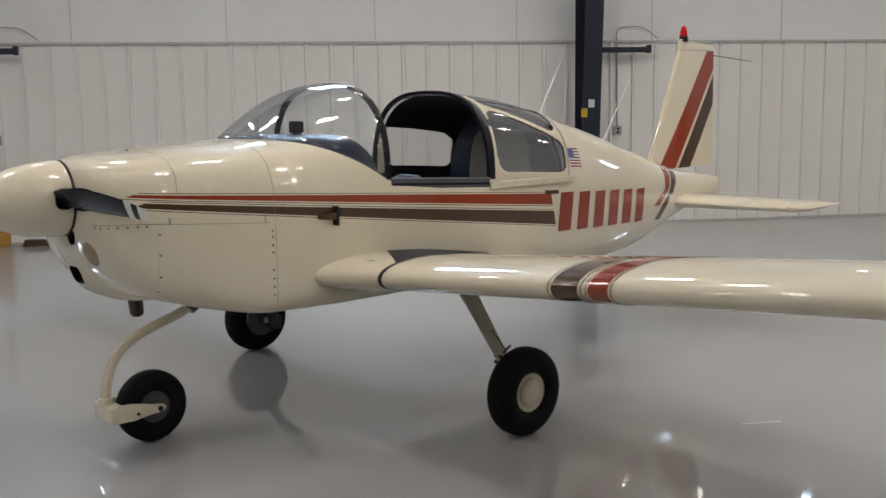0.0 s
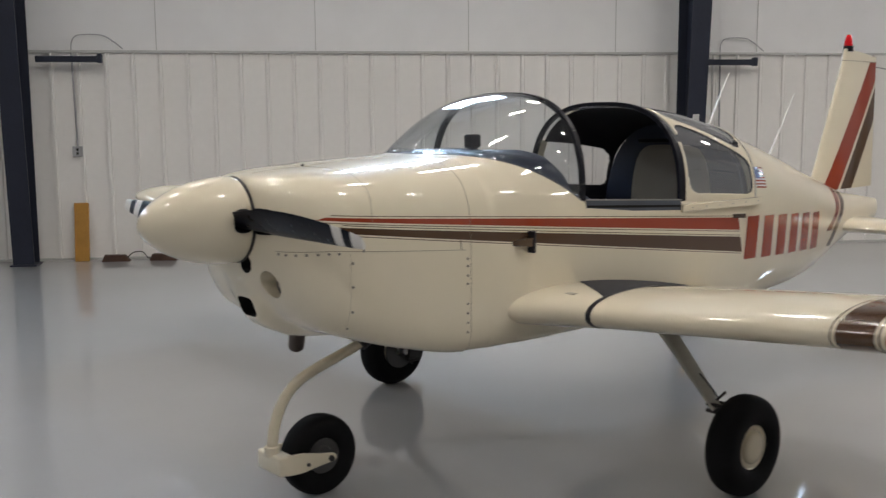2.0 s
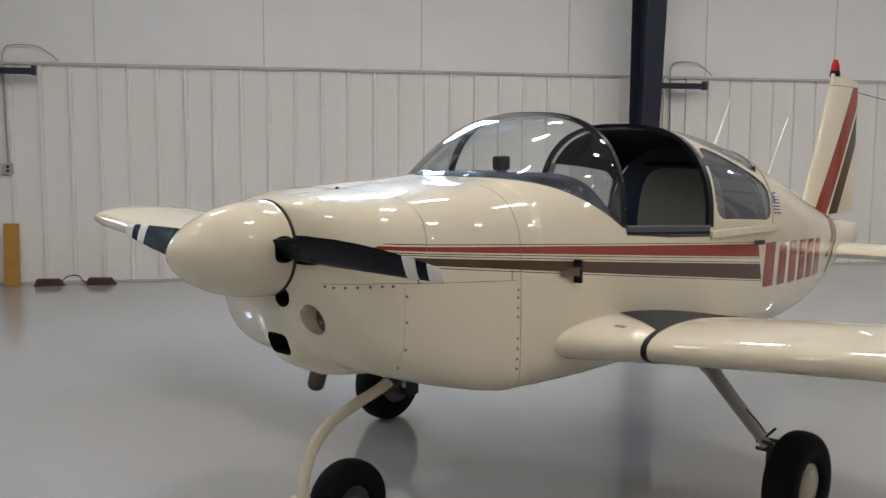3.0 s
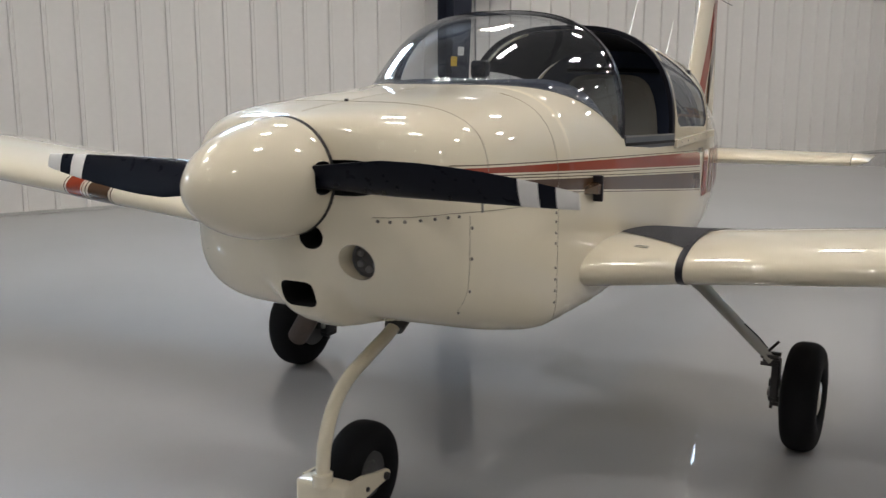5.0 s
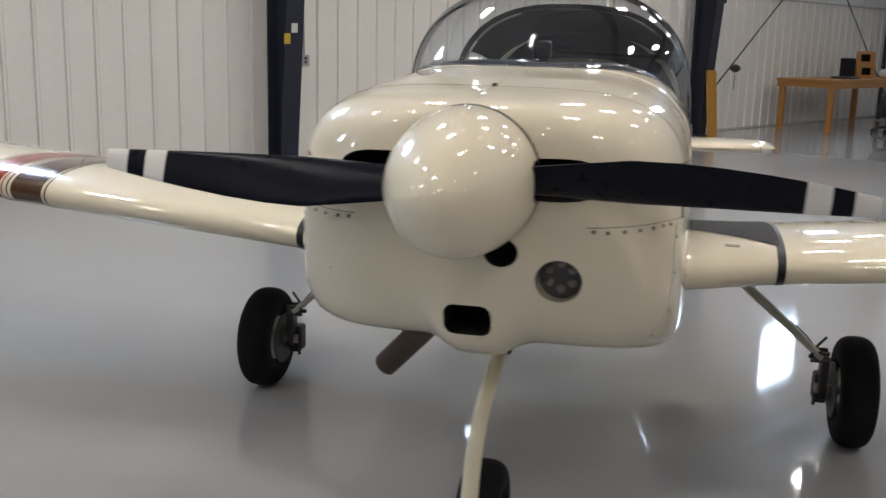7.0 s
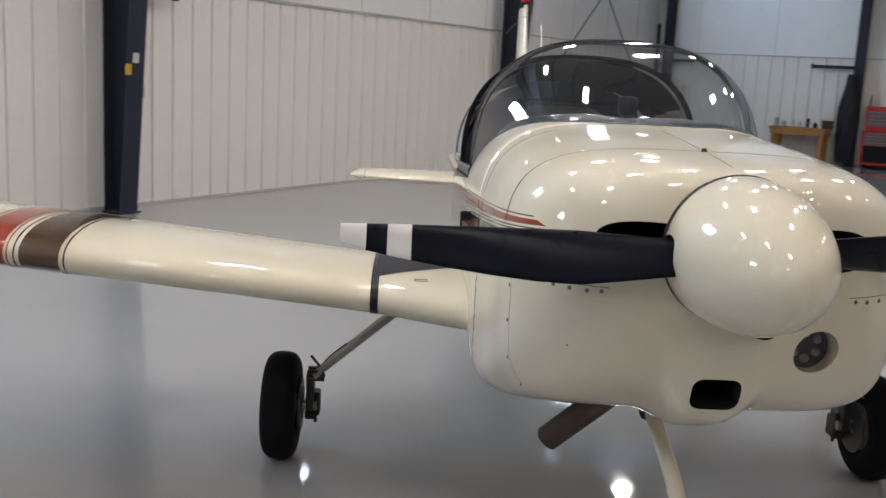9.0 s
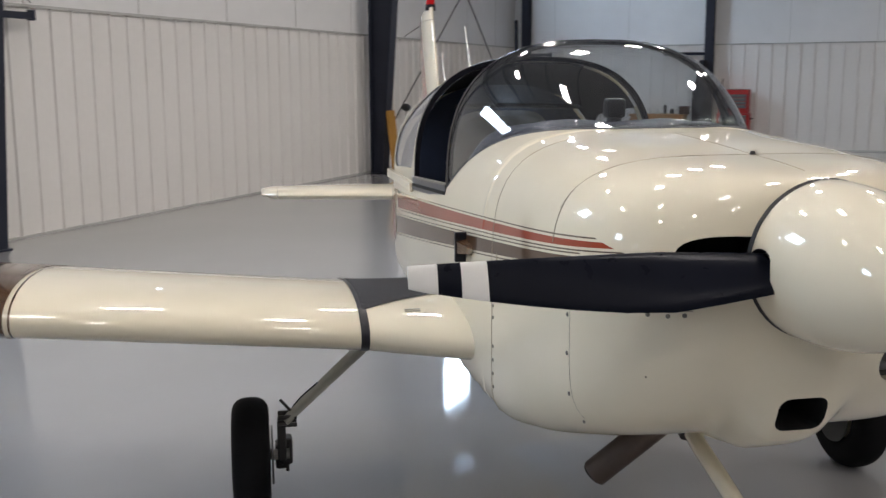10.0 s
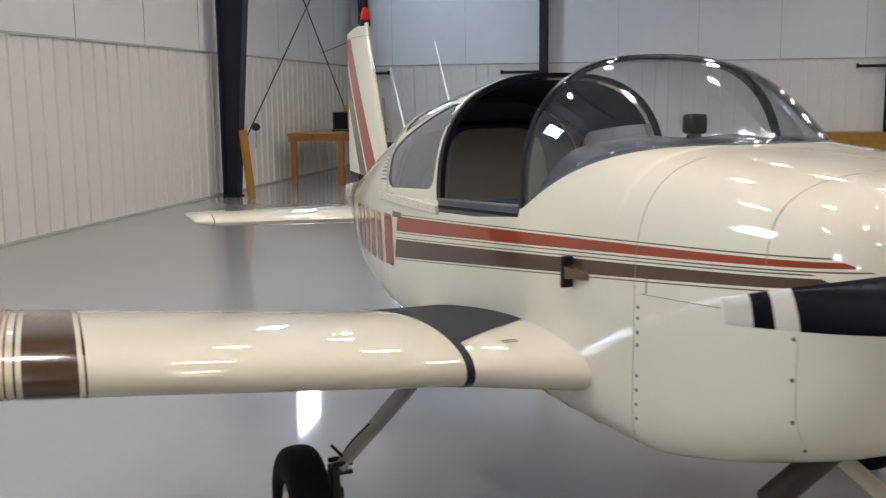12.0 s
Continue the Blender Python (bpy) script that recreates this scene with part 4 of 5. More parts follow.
part("starter_ring", lathe([(0.10, 0.476), (0.155, 0.476), (0.155, 0.488), (0.10, 0.488)], "X", 48, at=(0, AX, AZ)), DARK_METAL, spinner)


def blade(side):
    """A twisted blade; the roots sit in the spinner's slots."""
    rows, idx = [], []
    spans = [0.08, 0.14, 0.20, 0.28, 0.38, 0.48, 0.58, 0.68, 0.752, 0.755, 0.806, 0.809, 0.856, 0.859, 0.885, 0.905, 0.914]
    for r in spans:
        chord = 0.095 + 0.045 * min(1, max(0, (r - 0.10) / 0.25)) - 0.092 * max(0, (r - 0.38) / 0.53) ** 1.3
        if r > 0.89:
            chord *= 1 - ((r - 0.89) / 0.026) ** 2 * 0.06
        thick = 0.050 * max(0.22, 1 - r / 0.75 * 0.85)
        pitch = radians(58 - 40 * min(1, r / 0.85))
        row = []
        for j in range(18):
            a = 2 * math.pi * j / 18
            cx = chord / 2 * math.cos(a) - (0.14 - chord) / 2 * (1 if r > 0.36 else 0)
            ty = thick / 2 * math.sin(a) * (1 - 0.25 * math.cos(a))
            row.append((0.412 - 0.017 * side * r - cx * math.sin(pitch) + ty * math.cos(pitch), side * r * (0.99 if side > 0 else 1.0), AZ - 0.008 * side - 0.030 * side * r - side * (cx * math.cos(pitch) + ty * math.sin(pitch))))
        rows.append(row)
    def mat_of(i, j):
        r = (spans[i] + spans[i + 1]) / 2
        return 1 if 0.754 < r < 0.808 or r > 0.857 else 0
    bm = grid_mesh(rows, closed=True, cap=True, mat_of=mat_of)
    for f in bm.faces:
        if len(f.verts) > 4 and abs(f.calc_center_median().y) > 0.8:
            f.material_index = 1
    return part("propeller_blade", bm, [PROP_BLACK, PROP_WHITE], plane, "black propeller blade with white tip bands", smooth=50)


blade(-1)
blade(1)


# ---- windshield and canopy ----
def hoop(v, x, w, z0, z1, n=2.7):
    """A point of an arch; v from -1 (port) to 1 (starboard)."""
    a = (1 - (v + 1) / 2) * math.pi
    c, s = math.cos(a), math.sin(a)
    r = (abs(c) ** n + abs(s) ** n) ** (-1 / n)
    return Vector((x, w * c * r, z0 + (z1 - z0) * s * r))


def base_line(v):
    """The foot of the windshield: from port sill round the front to starboard sill."""
    k = 1 - abs(v)
    x = 1.3705 + 0.5945 * (1 - k) ** 1.45
    p = ring_point(x, rim_angle(x))
    return Vector((x, math.copysign(1, v) * abs(p.y) if abs(v) > 1e-6 else 0.0, p.z))


NV, NU = 48, 18
rows = []
for i in range(NV + 1):
    v = -1 + 2 * i / NV
    b, h = base_line(v), hoop(v, 1.965, 0.53, 1.26, 1.757)
    k = 1 - abs(v)
    ctrl = b * 0.42 + h * 0.58
    ctrl.z = b.z + (h.z - b.z) * 0.93
    ctrl.y = b.y + (h.y - b.y) * 0.2 if abs(b.y) > abs(h.y) else h.y + (b.y - h.y) * 0.1
    rows.append([b * (1 - t) ** 2 + ctrl * 2 * t * (1 - t) + h * t * t for t in [j / NU for j in range(NU + 1)]])
bm = weld(grid_mesh(rows), 1e-5)
windshield = part("windshield", bm, CLEAR, plane, "clear curved acrylic windshield", smooth=80)
md = windshield.modifiers.new("thick", "SOLIDIFY")
md.thickness, md.offset = 0.004, 0


def arch_bar(name, x0, x1, w, z0, z1, thick, material, parent, label="", n=60):
    """A strap bent over an arch, from x0 to x1, of some thickness inwards."""
    rows = []
    for i in range(n + 1):
        v = -1 + 2 * i / n
        o = [hoop(v, x0, w, z0, z1), hoop(v, x1, w, z0, z1), hoop(v, x1, w - thick, z0, z1 - thick), hoop(v, x0, w - thick, z0, z1 - thick)]
        rows.append(o)
    bm = grid_mesh(rows, closed=True, cap=True)
    return part(name, bm, material, parent, label, smooth=40)


wh = arch_bar("windshield_hoop", 1.956, 1.985, 0.533, 1.26, 1.760, 0.018, TRIM_BLACK, windshield, "black windshield arch")
for i in range(13):
    p = hoop(-0.9 + 1.8 * i / 12, 1.972, 0.534, 1.26, 1.761)
    part("rivet", lathe([(0, -0.003), (0.004, -0.002), (0.006, 0.001)], "Z", 8, at=p), BARE, windshield)
rows = []
for i in range(NV + 1):
    v = -1 + 2 * i / NV
    b = base_line(v)
    rows.append(b)
part("base_seal", rod(rows, 0.0035, 8), SEAL_GREY, windshield)

# sliding canopy, pushed back
CAN0, CAN1 = 2.715, 3.405


def canopy_pt(x, v, grow=0.0):
    k = (x - CAN0) / (CAN1 - CAN0)
    return hoop(v, x, 0.527 - 0.004 * k + grow, 1.205 - 0.035 * k, 1.712 - 0.02 * k - 0.085 * k * k + grow, 2.7 - 0.1 * k)


def in_window(x, v):
    """The rear quarter panes and the roof pane, parted by a strip that slants down aft."""
    a, u = abs(v), (x - 3.085) / 0.297
    if 2.731 < x < 2.786:
        # narrow clear band behind the front arch
        return 0.10 < a < 0.62
    strip = 0.44 + 0.20 * (x - 2.8) / 0.57
    if a > strip:
        c, h = (strip + 0.02 + 0.945) / 2, (0.945 - strip - 0.02) / 2
        return abs(u) ** 6 + abs((a - c) / h) ** 6 < 1
    return abs(u) ** 8 + abs(a / (strip - 0.02)) ** 8 < 1


NX, NA = 60, 200
shell, pane = bmesh.new(), bmesh.new()
for grow, bmx, want in ((0.0, shell, False), (-0.004, pane, True)):
    pts = [[canopy_pt(CAN0 + (CAN1 - CAN0) * i / NX, -1 + 2 * j / NA, grow) for j in range(NA + 1)] for i in range(NX + 1)]
    vs = [[bmx.verts.new(p) for p in r] for r in pts]
    for i in range(NX):
        for j in range(NA):
            x, v = CAN0 + (CAN1 - CAN0) * (i + 0.5) / NX, -1 + 2 * (j + 0.5) / NA
            if in_window(x, v) == want or (want and any(in_window(x + dx, v + dv) for dx in (-0.02, 0.02) for dv in (-0.02, 0.02))):
                bmx.faces.new((vs[i][j], vs[i][j + 1], vs[i + 1][j + 1], vs[i + 1][j]))
    bmesh.ops.delete(bmx, geom=[v for v in bmx.verts if not v.link_faces], context="VERTS")
bmesh.ops.recalc_face_normals(shell, faces=shell.faces)
shell.faces.ensure_lookup_table()
lead = max(shell.faces, key=lambda f: f.calc_center_median().z)
if lead.normal.z < 0:
    bmesh.ops.reverse_faces(shell, faces=shell.faces)
for f in pane.faces:
    f.material_index = 1 if abs(f.calc_center_median().y) < 0.27 and f.calc_center_median().z > 1.55 else 0
# the front frame of the canopy is unlined, so its inside is painted too
for f in shell.faces:
    x = f.calc_center_median().x
    if x < 2.835:
        f.material_index = 4 if x < 2.756 else 2
canopy = part("canopy", shell, [PAINT, HEADLINER, PAINT, PAINT, TRIM_BLACK, PAINT], plane, "cream sliding canopy with smoked windows, slid back", smooth=-1)
md = canopy.modifiers.new("thick", "SOLIDIFY")
md.thickness, md.offset, md.material_offset, md.material_offset_rim = 0.014, -1, 1, 1
window = part("canopy_window", pane, [TINTED, ROOF_TINT], canopy, "smoke-tinted acrylic panes", smooth=80)
arch_bar("canopy_hoop", 2.705, 2.730, 0.532, 1.205, 1.718, 0.020, TRIM_BLACK, canopy, "black front arch")
arch_bar("rear_seal", 3.400, 3.410, 0.526, 1.165, 1.608, 0.010, GEAR_GREY, canopy)
for side in (-1, 1):
    part("canopy_rail", box(2.70, side * 0.545 - 0.012, 1.158, 3.43, side * 0.545 + 0.012, 1.196, 0.003), PAINT, canopy)
    for k in range(6):
        part("rail_rivet", lathe([(0, -0.0135 * 1), (0.004, -0.0132), (0.005, 0)], "Y", 8, at=(2.78 + 0.12 * k, side * 0.545 - (0 if side < 0 else -0.0), 1.178)) if side < 0 else lathe([(0, 0.0135), (0.004, 0.0132), (0.005, 0)], "Y", 8, at=(2.78 + 0.12 * k, side * 0.545, 1.178)), BARE, canopy)
    # sill track in front of the slid canopy
    rows = [[(x, side * (flank_y(x, rim(x)) + dy), rim(x) + dz) for dy, dz in ((0.006, -0.045), (0.006, 0.004), (-0.03, 0.004), (-0.03, -0.045))] for x in steps(1.985, 2.70, 12)]
    part("sill_track", grid_mesh(rows, closed=True, cap=True), TRACK_METAL, plane, "slate-grey metal canopy sill track")
    rows = [[(x, side * (flank_y(x, rim(x)) + dy), rim(x) + dz) for dy, dz in ((0.003, -0.030), (0.0085, -0.030), (0.0085, -0.018), (0.003, -0.018))] for x in steps(1.99, 2.695, 8)]
    part("track_slot", grid_mesh(rows, closed=True, cap=True), HOLE, plane, "dark slot along the sill track")
    rows = [[(x, side * (flank_y(x, rim(x)) + dy), rim(x) + dz) for dy, dz in ((0.008, 0.004), (0.008, 0.010), (-0.012, 0.010), (-0.012, 0.004))] for x in steps(1.985, 2.70, 12)]
    part("sill_strip", grid_mesh(rows, closed=True, cap=True), BARE, plane, "bare metal strip along the sill")

# glareshield, panel, compass
rows = []
for i in range(15):
    k = i / 14
    x = 1.335 + 0.60 * k
    p = ring_point(x, rim_angle(x))
    half, z0 = max(0.05, abs(p.y) - 0.015), p.z - 0.012
    top = 1.456 + 0.028 * min(1.0, k / 0.45) - 0.05 * max(0.0, (k - 0.86) / 0.14) ** 2
    rows.append([(x, half * t, z0 + max(0.0, top - z0) * (1 - abs(t) ** 7) + 0.005 * math.sin(t * 9 + x * 20)) for t in [-1 + j / 14 for j in range(29)]])
rows.append([(1.955, y * 0.98, z - 0.035) for x, y, z in rows[-1]])
rows.append([(1.958, y * 0.97, 1.02) for x, y, z in rows[-1]])
part("glareshield", grid_mesh(rows), SHIELD, plane, "padded navy vinyl glareshield and panel", smooth=70)
comp = part("compass", box(1.735, -0.031, 1.494, 1.80, 0.031, 1.560, 0.012, seg=3), TRIM_BLACK, plane, "black magnetic compass on the glareshield", smooth=40)
part("compass_window", box(1.799, -0.019, 1.508, 1.804, 0.019, 1.546, 0.002), LENS, comp)
part("compass_base", lathe([(0, 1.478), (0.030, 1.478), (0.022, 1.496), (0, 1.496)], "Z", 14, at=(1.77, 0, 0)), TRIM_BLACK, comp)


def seat(side):
    y = side * 0.25
    bm = bmesh.new()
    rows = []
    for i in range(15):
        k = i / 14
        z, x = 0.80 + 0.40 * k, 2.62 + 0.15 * k
        w = 0.225 * (1 - 0.25 * max(0, k - 0.7) / 0.3) * (1 - 0.55 * max(0, k - 0.9) / 0.1)
        d = 0.055 * (1 - 0.4 * k)
        rows.append([(x + d * math.copysign(abs(math.sin(a)) ** 0.6, math.sin(a)), y + w * math.copysign(abs(math.cos(a)) ** 0.5, math.cos(a)), z) for a in [2 * math.pi * j / 32 for j in range(32)]])
    back = part("seat_back", grid_mesh(rows, closed=True, cap=True), NAVY_VINYL, plane, "seat back, navy vinyl with grey-beige cloth face", smooth=50)
    rows = []
    for i in range(13):
        k = i / 12
        z, x = 0.84 + 0.32 * k, 2.632 + 0.15 * (k * 0.32 + 0.04) / 0.40 - 0.062 * (1 - 0.4 * k)
        w = 0.185 * (1 - 0.25 * max(0, k - 0.75) / 0.25)
        rows.append([(x - 0.012 * (1 - t * t), y + w * t, z) for t in [-1 + j / 8 for j in range(17)]])
    part("seat_face", grid_mesh(rows), SEAT_CLOTH, back, "grey-beige cloth", smooth=50)
    part("seat_cushion", box(2.10, y - 0.21, 0.74, 2.64, y + 0.21, 0.88, 0.04, seg=3), SEAT_CLOTH, plane, "grey-beige cloth seat cushion", smooth=50)


seat(-1)
seat(1)
rows = [[hoop(-1 + 2 * j / 40, x, 0.508, 0.78, 1.597, 2.95) for j in range(41)] for x in (3.345, 3.36)]
bm = grid_mesh(rows)
for x in (3.345,):
    bm.faces.new([bm.verts.new(hoop(-1 + 2 * j / 40, x, 0.508, 0.78, 1.597, 2.95)) for j in range(41)])
part("rear_bulkhead", bm, NAVY_VINYL, plane, "navy bulkhead behind the seats")
rows = [[hoop(-1 + 2 * j / 40, x, w, 0.66, z, 5.0) for j in range(41)] for x, w, z in ((3.344, 0.285, 1.475), (3.330, 0.285, 1.475), (3.318, 0.26, 1.45))]
bm = grid_mesh(rows)
bm.faces.new([bm.verts.new(hoop(-1 + 2 * j / 40, 3.318, 0.26, 0.66, 1.45, 5.0)) for j in range(41)])
part("bulkhead_panel", bm, SEAT_CLOTH, plane, "padded grey-beige cloth panel on the bulkhead", smooth=50)
# dark lining under the canopy roof
rows = [[canopy_pt(CAN0 + 0.03 + (CAN1 - CAN0 - 0.05) * i / 12, -0.62 + 1.24 * j / 40, -0.022) for j in range(41)] for i in range(13)]
part("roof_lining", grid_mesh(rows), HEADLINER, canopy, "dark canopy roof lining", smooth=60)
part("bulkhead_bead", rod([(3.335, -0.44, 1.49), (3.325, 0, 1.50), (3.335, 0.23, 1.495)], 0.012, 8), TRIM_BLACK, plane)
for side in (-1, 1):
    part("control_yoke", rod(curve_points([(1.93, side * 0.25, 1.16), (1.80 + 0.22, side * 0.25, 1.16), (2.05, side * 0.25 - 0.09, 1.17), (2.05, side * 0.25 - 0.11, 1.25)]), 0.014, 8), TRIM_BLACK, plane)


# ---- wing ----
def naca(c, t=0.14, camber=0.010, n=26):
    """Upper surface from trailing edge forward, then lower surface back."""
    up, low = [], []
    for i in range(n + 1):
        x = 0.5 * (1 - math.cos(math.pi * i / n))
        yt = 5 * t * (0.2969 * math.sqrt(x) * (1 + 0.12 * math.exp(-x / 0.07)) - 0.126 * x - 0.3516 * x * x + 0.2843 * x ** 3 - 0.1036 * x ** 4)
        p = 0.4
        yc = camber / p ** 2 * (2 * p * x - x * x) if x < p else camber / (1 - p) ** 2 * (1 - 2 * p + 2 * p * x - x * x)
        up.append((x * c, (yc + yt) * c))
        low.append((x * c, (yc - yt) * c))
    return list(reversed(up)) + low[1:-1]


# y, leading edge x, chord, leading edge z, thickness
WING = [(0.4, 1.43, 1.555, 0.8, 0.118), (0.52, 1.467, 1.488, 0.803, 0.122), (0.6, 1.51, 1.425, 0.804, 0.127), (0.7, 1.563, 1.342, 0.806, 0.133), (0.78, 1.6, 1.28, 0.809, 0.138), (0.85, 1.632, 1.24, 0.812, 0.14), (1.2, 1.632, 1.24, 0.8435, 0.14), (3.55, 1.632, 1.24, 1.055, 0.14), (3.64, 1.65, 1.2, 1.063, 0.122), (3.7, 1.7, 1.1, 1.068, 0.085), (3.73, 1.8, 0.9, 1.07, 0.03)]


def wing_section(y, grow=0.0):
    le, c, z, t = lerp_table(WING, y)
    pts = []
    for px, pz in naca(c, t):
        q = radians(2.6)
        pts.append(Vector((le + px * math.cos(q), 0, z + pz - px * math.sin(q))))
    if grow:
        n = len(pts)
        out = []
        for i in range(n):
            d = pts[(i + 1) % n] - pts[i - 1]
            out.append(pts[i] + Vector((d.z, 0, -d.x)).normalized() * grow)
        pts = out
    return pts


def sleeve(name, y0, y1, side, material, parent, label="", grow=0.0022, only=None, n=2):
    """A band of paint round the wing between two span stations."""
    rows = []
    for k in range(n + 1):
        y = y0 + (y1 - y0) * k / n
        pts = wing_section(y, grow)
        rows.append([(p.x, side * y, p.z) for p in (pts if only is None else pts[only[0]:only[1]])])
    return part(name, grid_mesh(rows, closed=only is None), material, parent, label, smooth=50)


for side in (-1, 1):
    ys = steps(0.40, 0.85, 14) + steps(0.86, 3.55, 24)[0:] + [3.58, 3.61, 3.64, 3.67, 3.70, 3.715, 3.73]
    rows = [[(p.x, side * y, p.z) for p in wing_section(y)] for y in ys]
    wing = part("wing", grid_mesh(rows, closed=True, cap=True), PAINT, plane, "cream wing with brown and red bands and a black walkway", smooth=50)
    sleeve("root_band", 0.848, 0.876, side, BLACK_PAINT, wing, "black joint band", 0.0026, (6, 44))
    for y0, y1, mt in ((1.925, 1.931, BROWN_PAINT), (1.945, 2.080, BROWN_PAINT), (2.094, 2.100, BROWN_PAINT), (2.118, 2.123, RED_PAINT), (2.132, 2.228, RED_PAINT), (2.240, 2.246, BROWN_PAINT)):
        sleeve("paint_band", y0, y1, side, mt, wing)
    # walkway: starts at a point by the fuselage and widens to the band
    rows = []
    for i in range(23):
        x = 1.735 + (2.72 - 1.735) * i / 22
        y0 = 0.52 if x > 1.93 else 0.86 - (0.86 - 0.545) * (x - 1.735) / 0.195
        row = []
        for j in range(7):
            y = y0 + (0.862 - y0) * j / 6
            pts = wing_section(y)[:27]
            pts = sorted(pts, key=lambda p: p.x)
            z = next((a.z + (b.z - a.z) * (x - a.x) / (b.x - a.x) for a, b in zip(pts, pts[1:]) if a.x <= x <= b.x), pts[-1].z)
            row.append((x, side * y, z + 0.003))
        rows.append(row)
    part("walkway", grid_mesh(rows), WALKWAY, wing, "black anti-slip walkway", smooth=50)
    # step lettering as plain bars
    for k in range(2):
        pts = sorted(wing_section(0.70)[:27], key=lambda p: p.x)
        x = 1.70 + 0.016 * k
        z = next(a.z + (b.z - a.z) * (x - a.x) / (b.x - a.x) for a, b in zip(pts, pts[1:]) if a.x <= x <= b.x)
        part("lettering_bar", box(x - 0.003, side * 0.70 - 0.025, z + 0.0005, x + 0.003, side * 0.70 + 0.025, z + 0.003), GEAR_GREY, wing)


# ---- tail ----
def flat_surface(le0, le1, te0, te1, r0, r1, t, place, n=10, m=16):
    """A thin tapered tail surface; place maps (x, span, offset) to a point."""
    rows = []
    for i in range(n + 1):
        k = i / n
        a, b, r = le0 + (le1 - le0) * k, te0 + (te1 - te0) * k, r0 + (r1 - r0) * k
        c = b - a
        row = []
        for j in range(2 * m):
            q = 2 * math.pi * j / (2 * m)
            x = 0.5 * (1 + math.cos(q))
            yt = 5 * t * (0.2969 * math.sqrt(x) - 0.126 * x - 0.3516 * x * x + 0.2843 * x ** 3 - 0.1036 * x ** 4) * c
            row.append(place(a + x * c, r, yt if j < m else -yt))
        rows.append(row)
    return grid_mesh(rows, closed=True, cap=True)


fin = part("fin", flat_surface(4.90, 5.29, 5.80, 5.785, 1.12, 2.02, 0.10, lambda x, s, o: (x, o, s)), FIN_PAINT, plane, "cream fin with leaning red and brown stripes", smooth=50)
rud = part("fin_cap", flat_surface(5.292, 5.31, 5.785, 5.782, 2.024, 2.105, 0.10, lambda x, s, o: (x, o, s - (x - 5.31) * 0.10 * (s - 2.024) / 0.081)), PAINT, plane, smooth=40)
part("cap_seam", rod([(5.285, 0, 2.022), (5.786, 0, 2.022)], 0.004, 6), SEAM, plane)
part("tail_wire", rod([(5.70, 0.02, 2.0), (6.40, 0.03, 1.955)], 0.003, 6), DARK_METAL, plane, "thin static wick wire")
beacon = part("beacon", lathe([(0.03, 2.125), (0.03, 2.135), (0.026, 2.17), (0.016, 2.20), (0.0, 2.207)], "Z", 20, at=(5.365, 0, 0)), RED_LENS, plane, "red rotating beacon on the fin", smooth=50)
part("beacon_base", lathe([(0, 2.085), (0.036, 2.085), (0.034, 2.126), (0, 2.126)], "Z", 20, at=(5.365, 0, 0)), TRIM_BLACK, beacon)
for side in (-1, 1):
    tail = part("tailplane", flat_surface(4.90, 5.10, 5.78, 5.76, 0.05, 1.06, 0.115, lambda x, s, o: (x, side * s, 0.885 + o)), PAINT, plane, smooth=50)
    part("tailplane_tip", flat_surface(5.105, 5.20, 5.76, 5.72, 1.064, 1.165, 0.115, lambda x, s, o: (x, side * s, 0.885 + o * (1 - 0.85 * max(0.0, (s - 1.064) / 0.101) ** 3))), PAINT, tail, smooth=50)
    part("hinge_seam", rod([(5.10, side * 1.062, 0.888), (5.30, side * 1.062, 0.915), (5.76, side * 1.062, 0.888)], 0.003, 6), SEAM, tail)
for side, (x, y, z, tx, tz) in ((1, (3.74, 0.05, 1.52, 3.985, 1.91)), (2, (4.42, 0.04, 1.32, 4.745, 1.79))):
    ant = part("antenna", rod([(x, y, z), ((x + tx) / 2, y, (z + tz) / 2), (tx, y, tz)], [0.008, 0.006, 0.003], 8), WHITE_ROD, plane, "white whip antenna")
    part("antenna_base", lathe([(0, -0.02), (0.02, -0.02), (0.014, 0.03), (0, 0.035)], "Z", 12, at=(x, y, z + 0.0)), WHITE_ROD, ant)


# ---- marks on the flank ----
def patch(name, side, corners, material, parent, n=6, lift=0.0025, label=""):
    """A painted four-cornered patch (x, z corners in order) laid on the flank."""
    (a, b, c, d) = [Vector((p[0], p[1])) for p in corners]
    rows = []
    for i in range(n + 1):
        row = []
        for j in range(n + 1):
            u, v = i / n, j / n
            p = a * (1 - u) * (1 - v) + b * u * (1 - v) + c * u * v + d * (1 - u) * v
            row.append((p.x, side * (flank_y(p.x, p.y) + lift), p.y))
        rows.append(row)
    return part(name, grid_mesh(rows), material, parent, label, smooth=60)


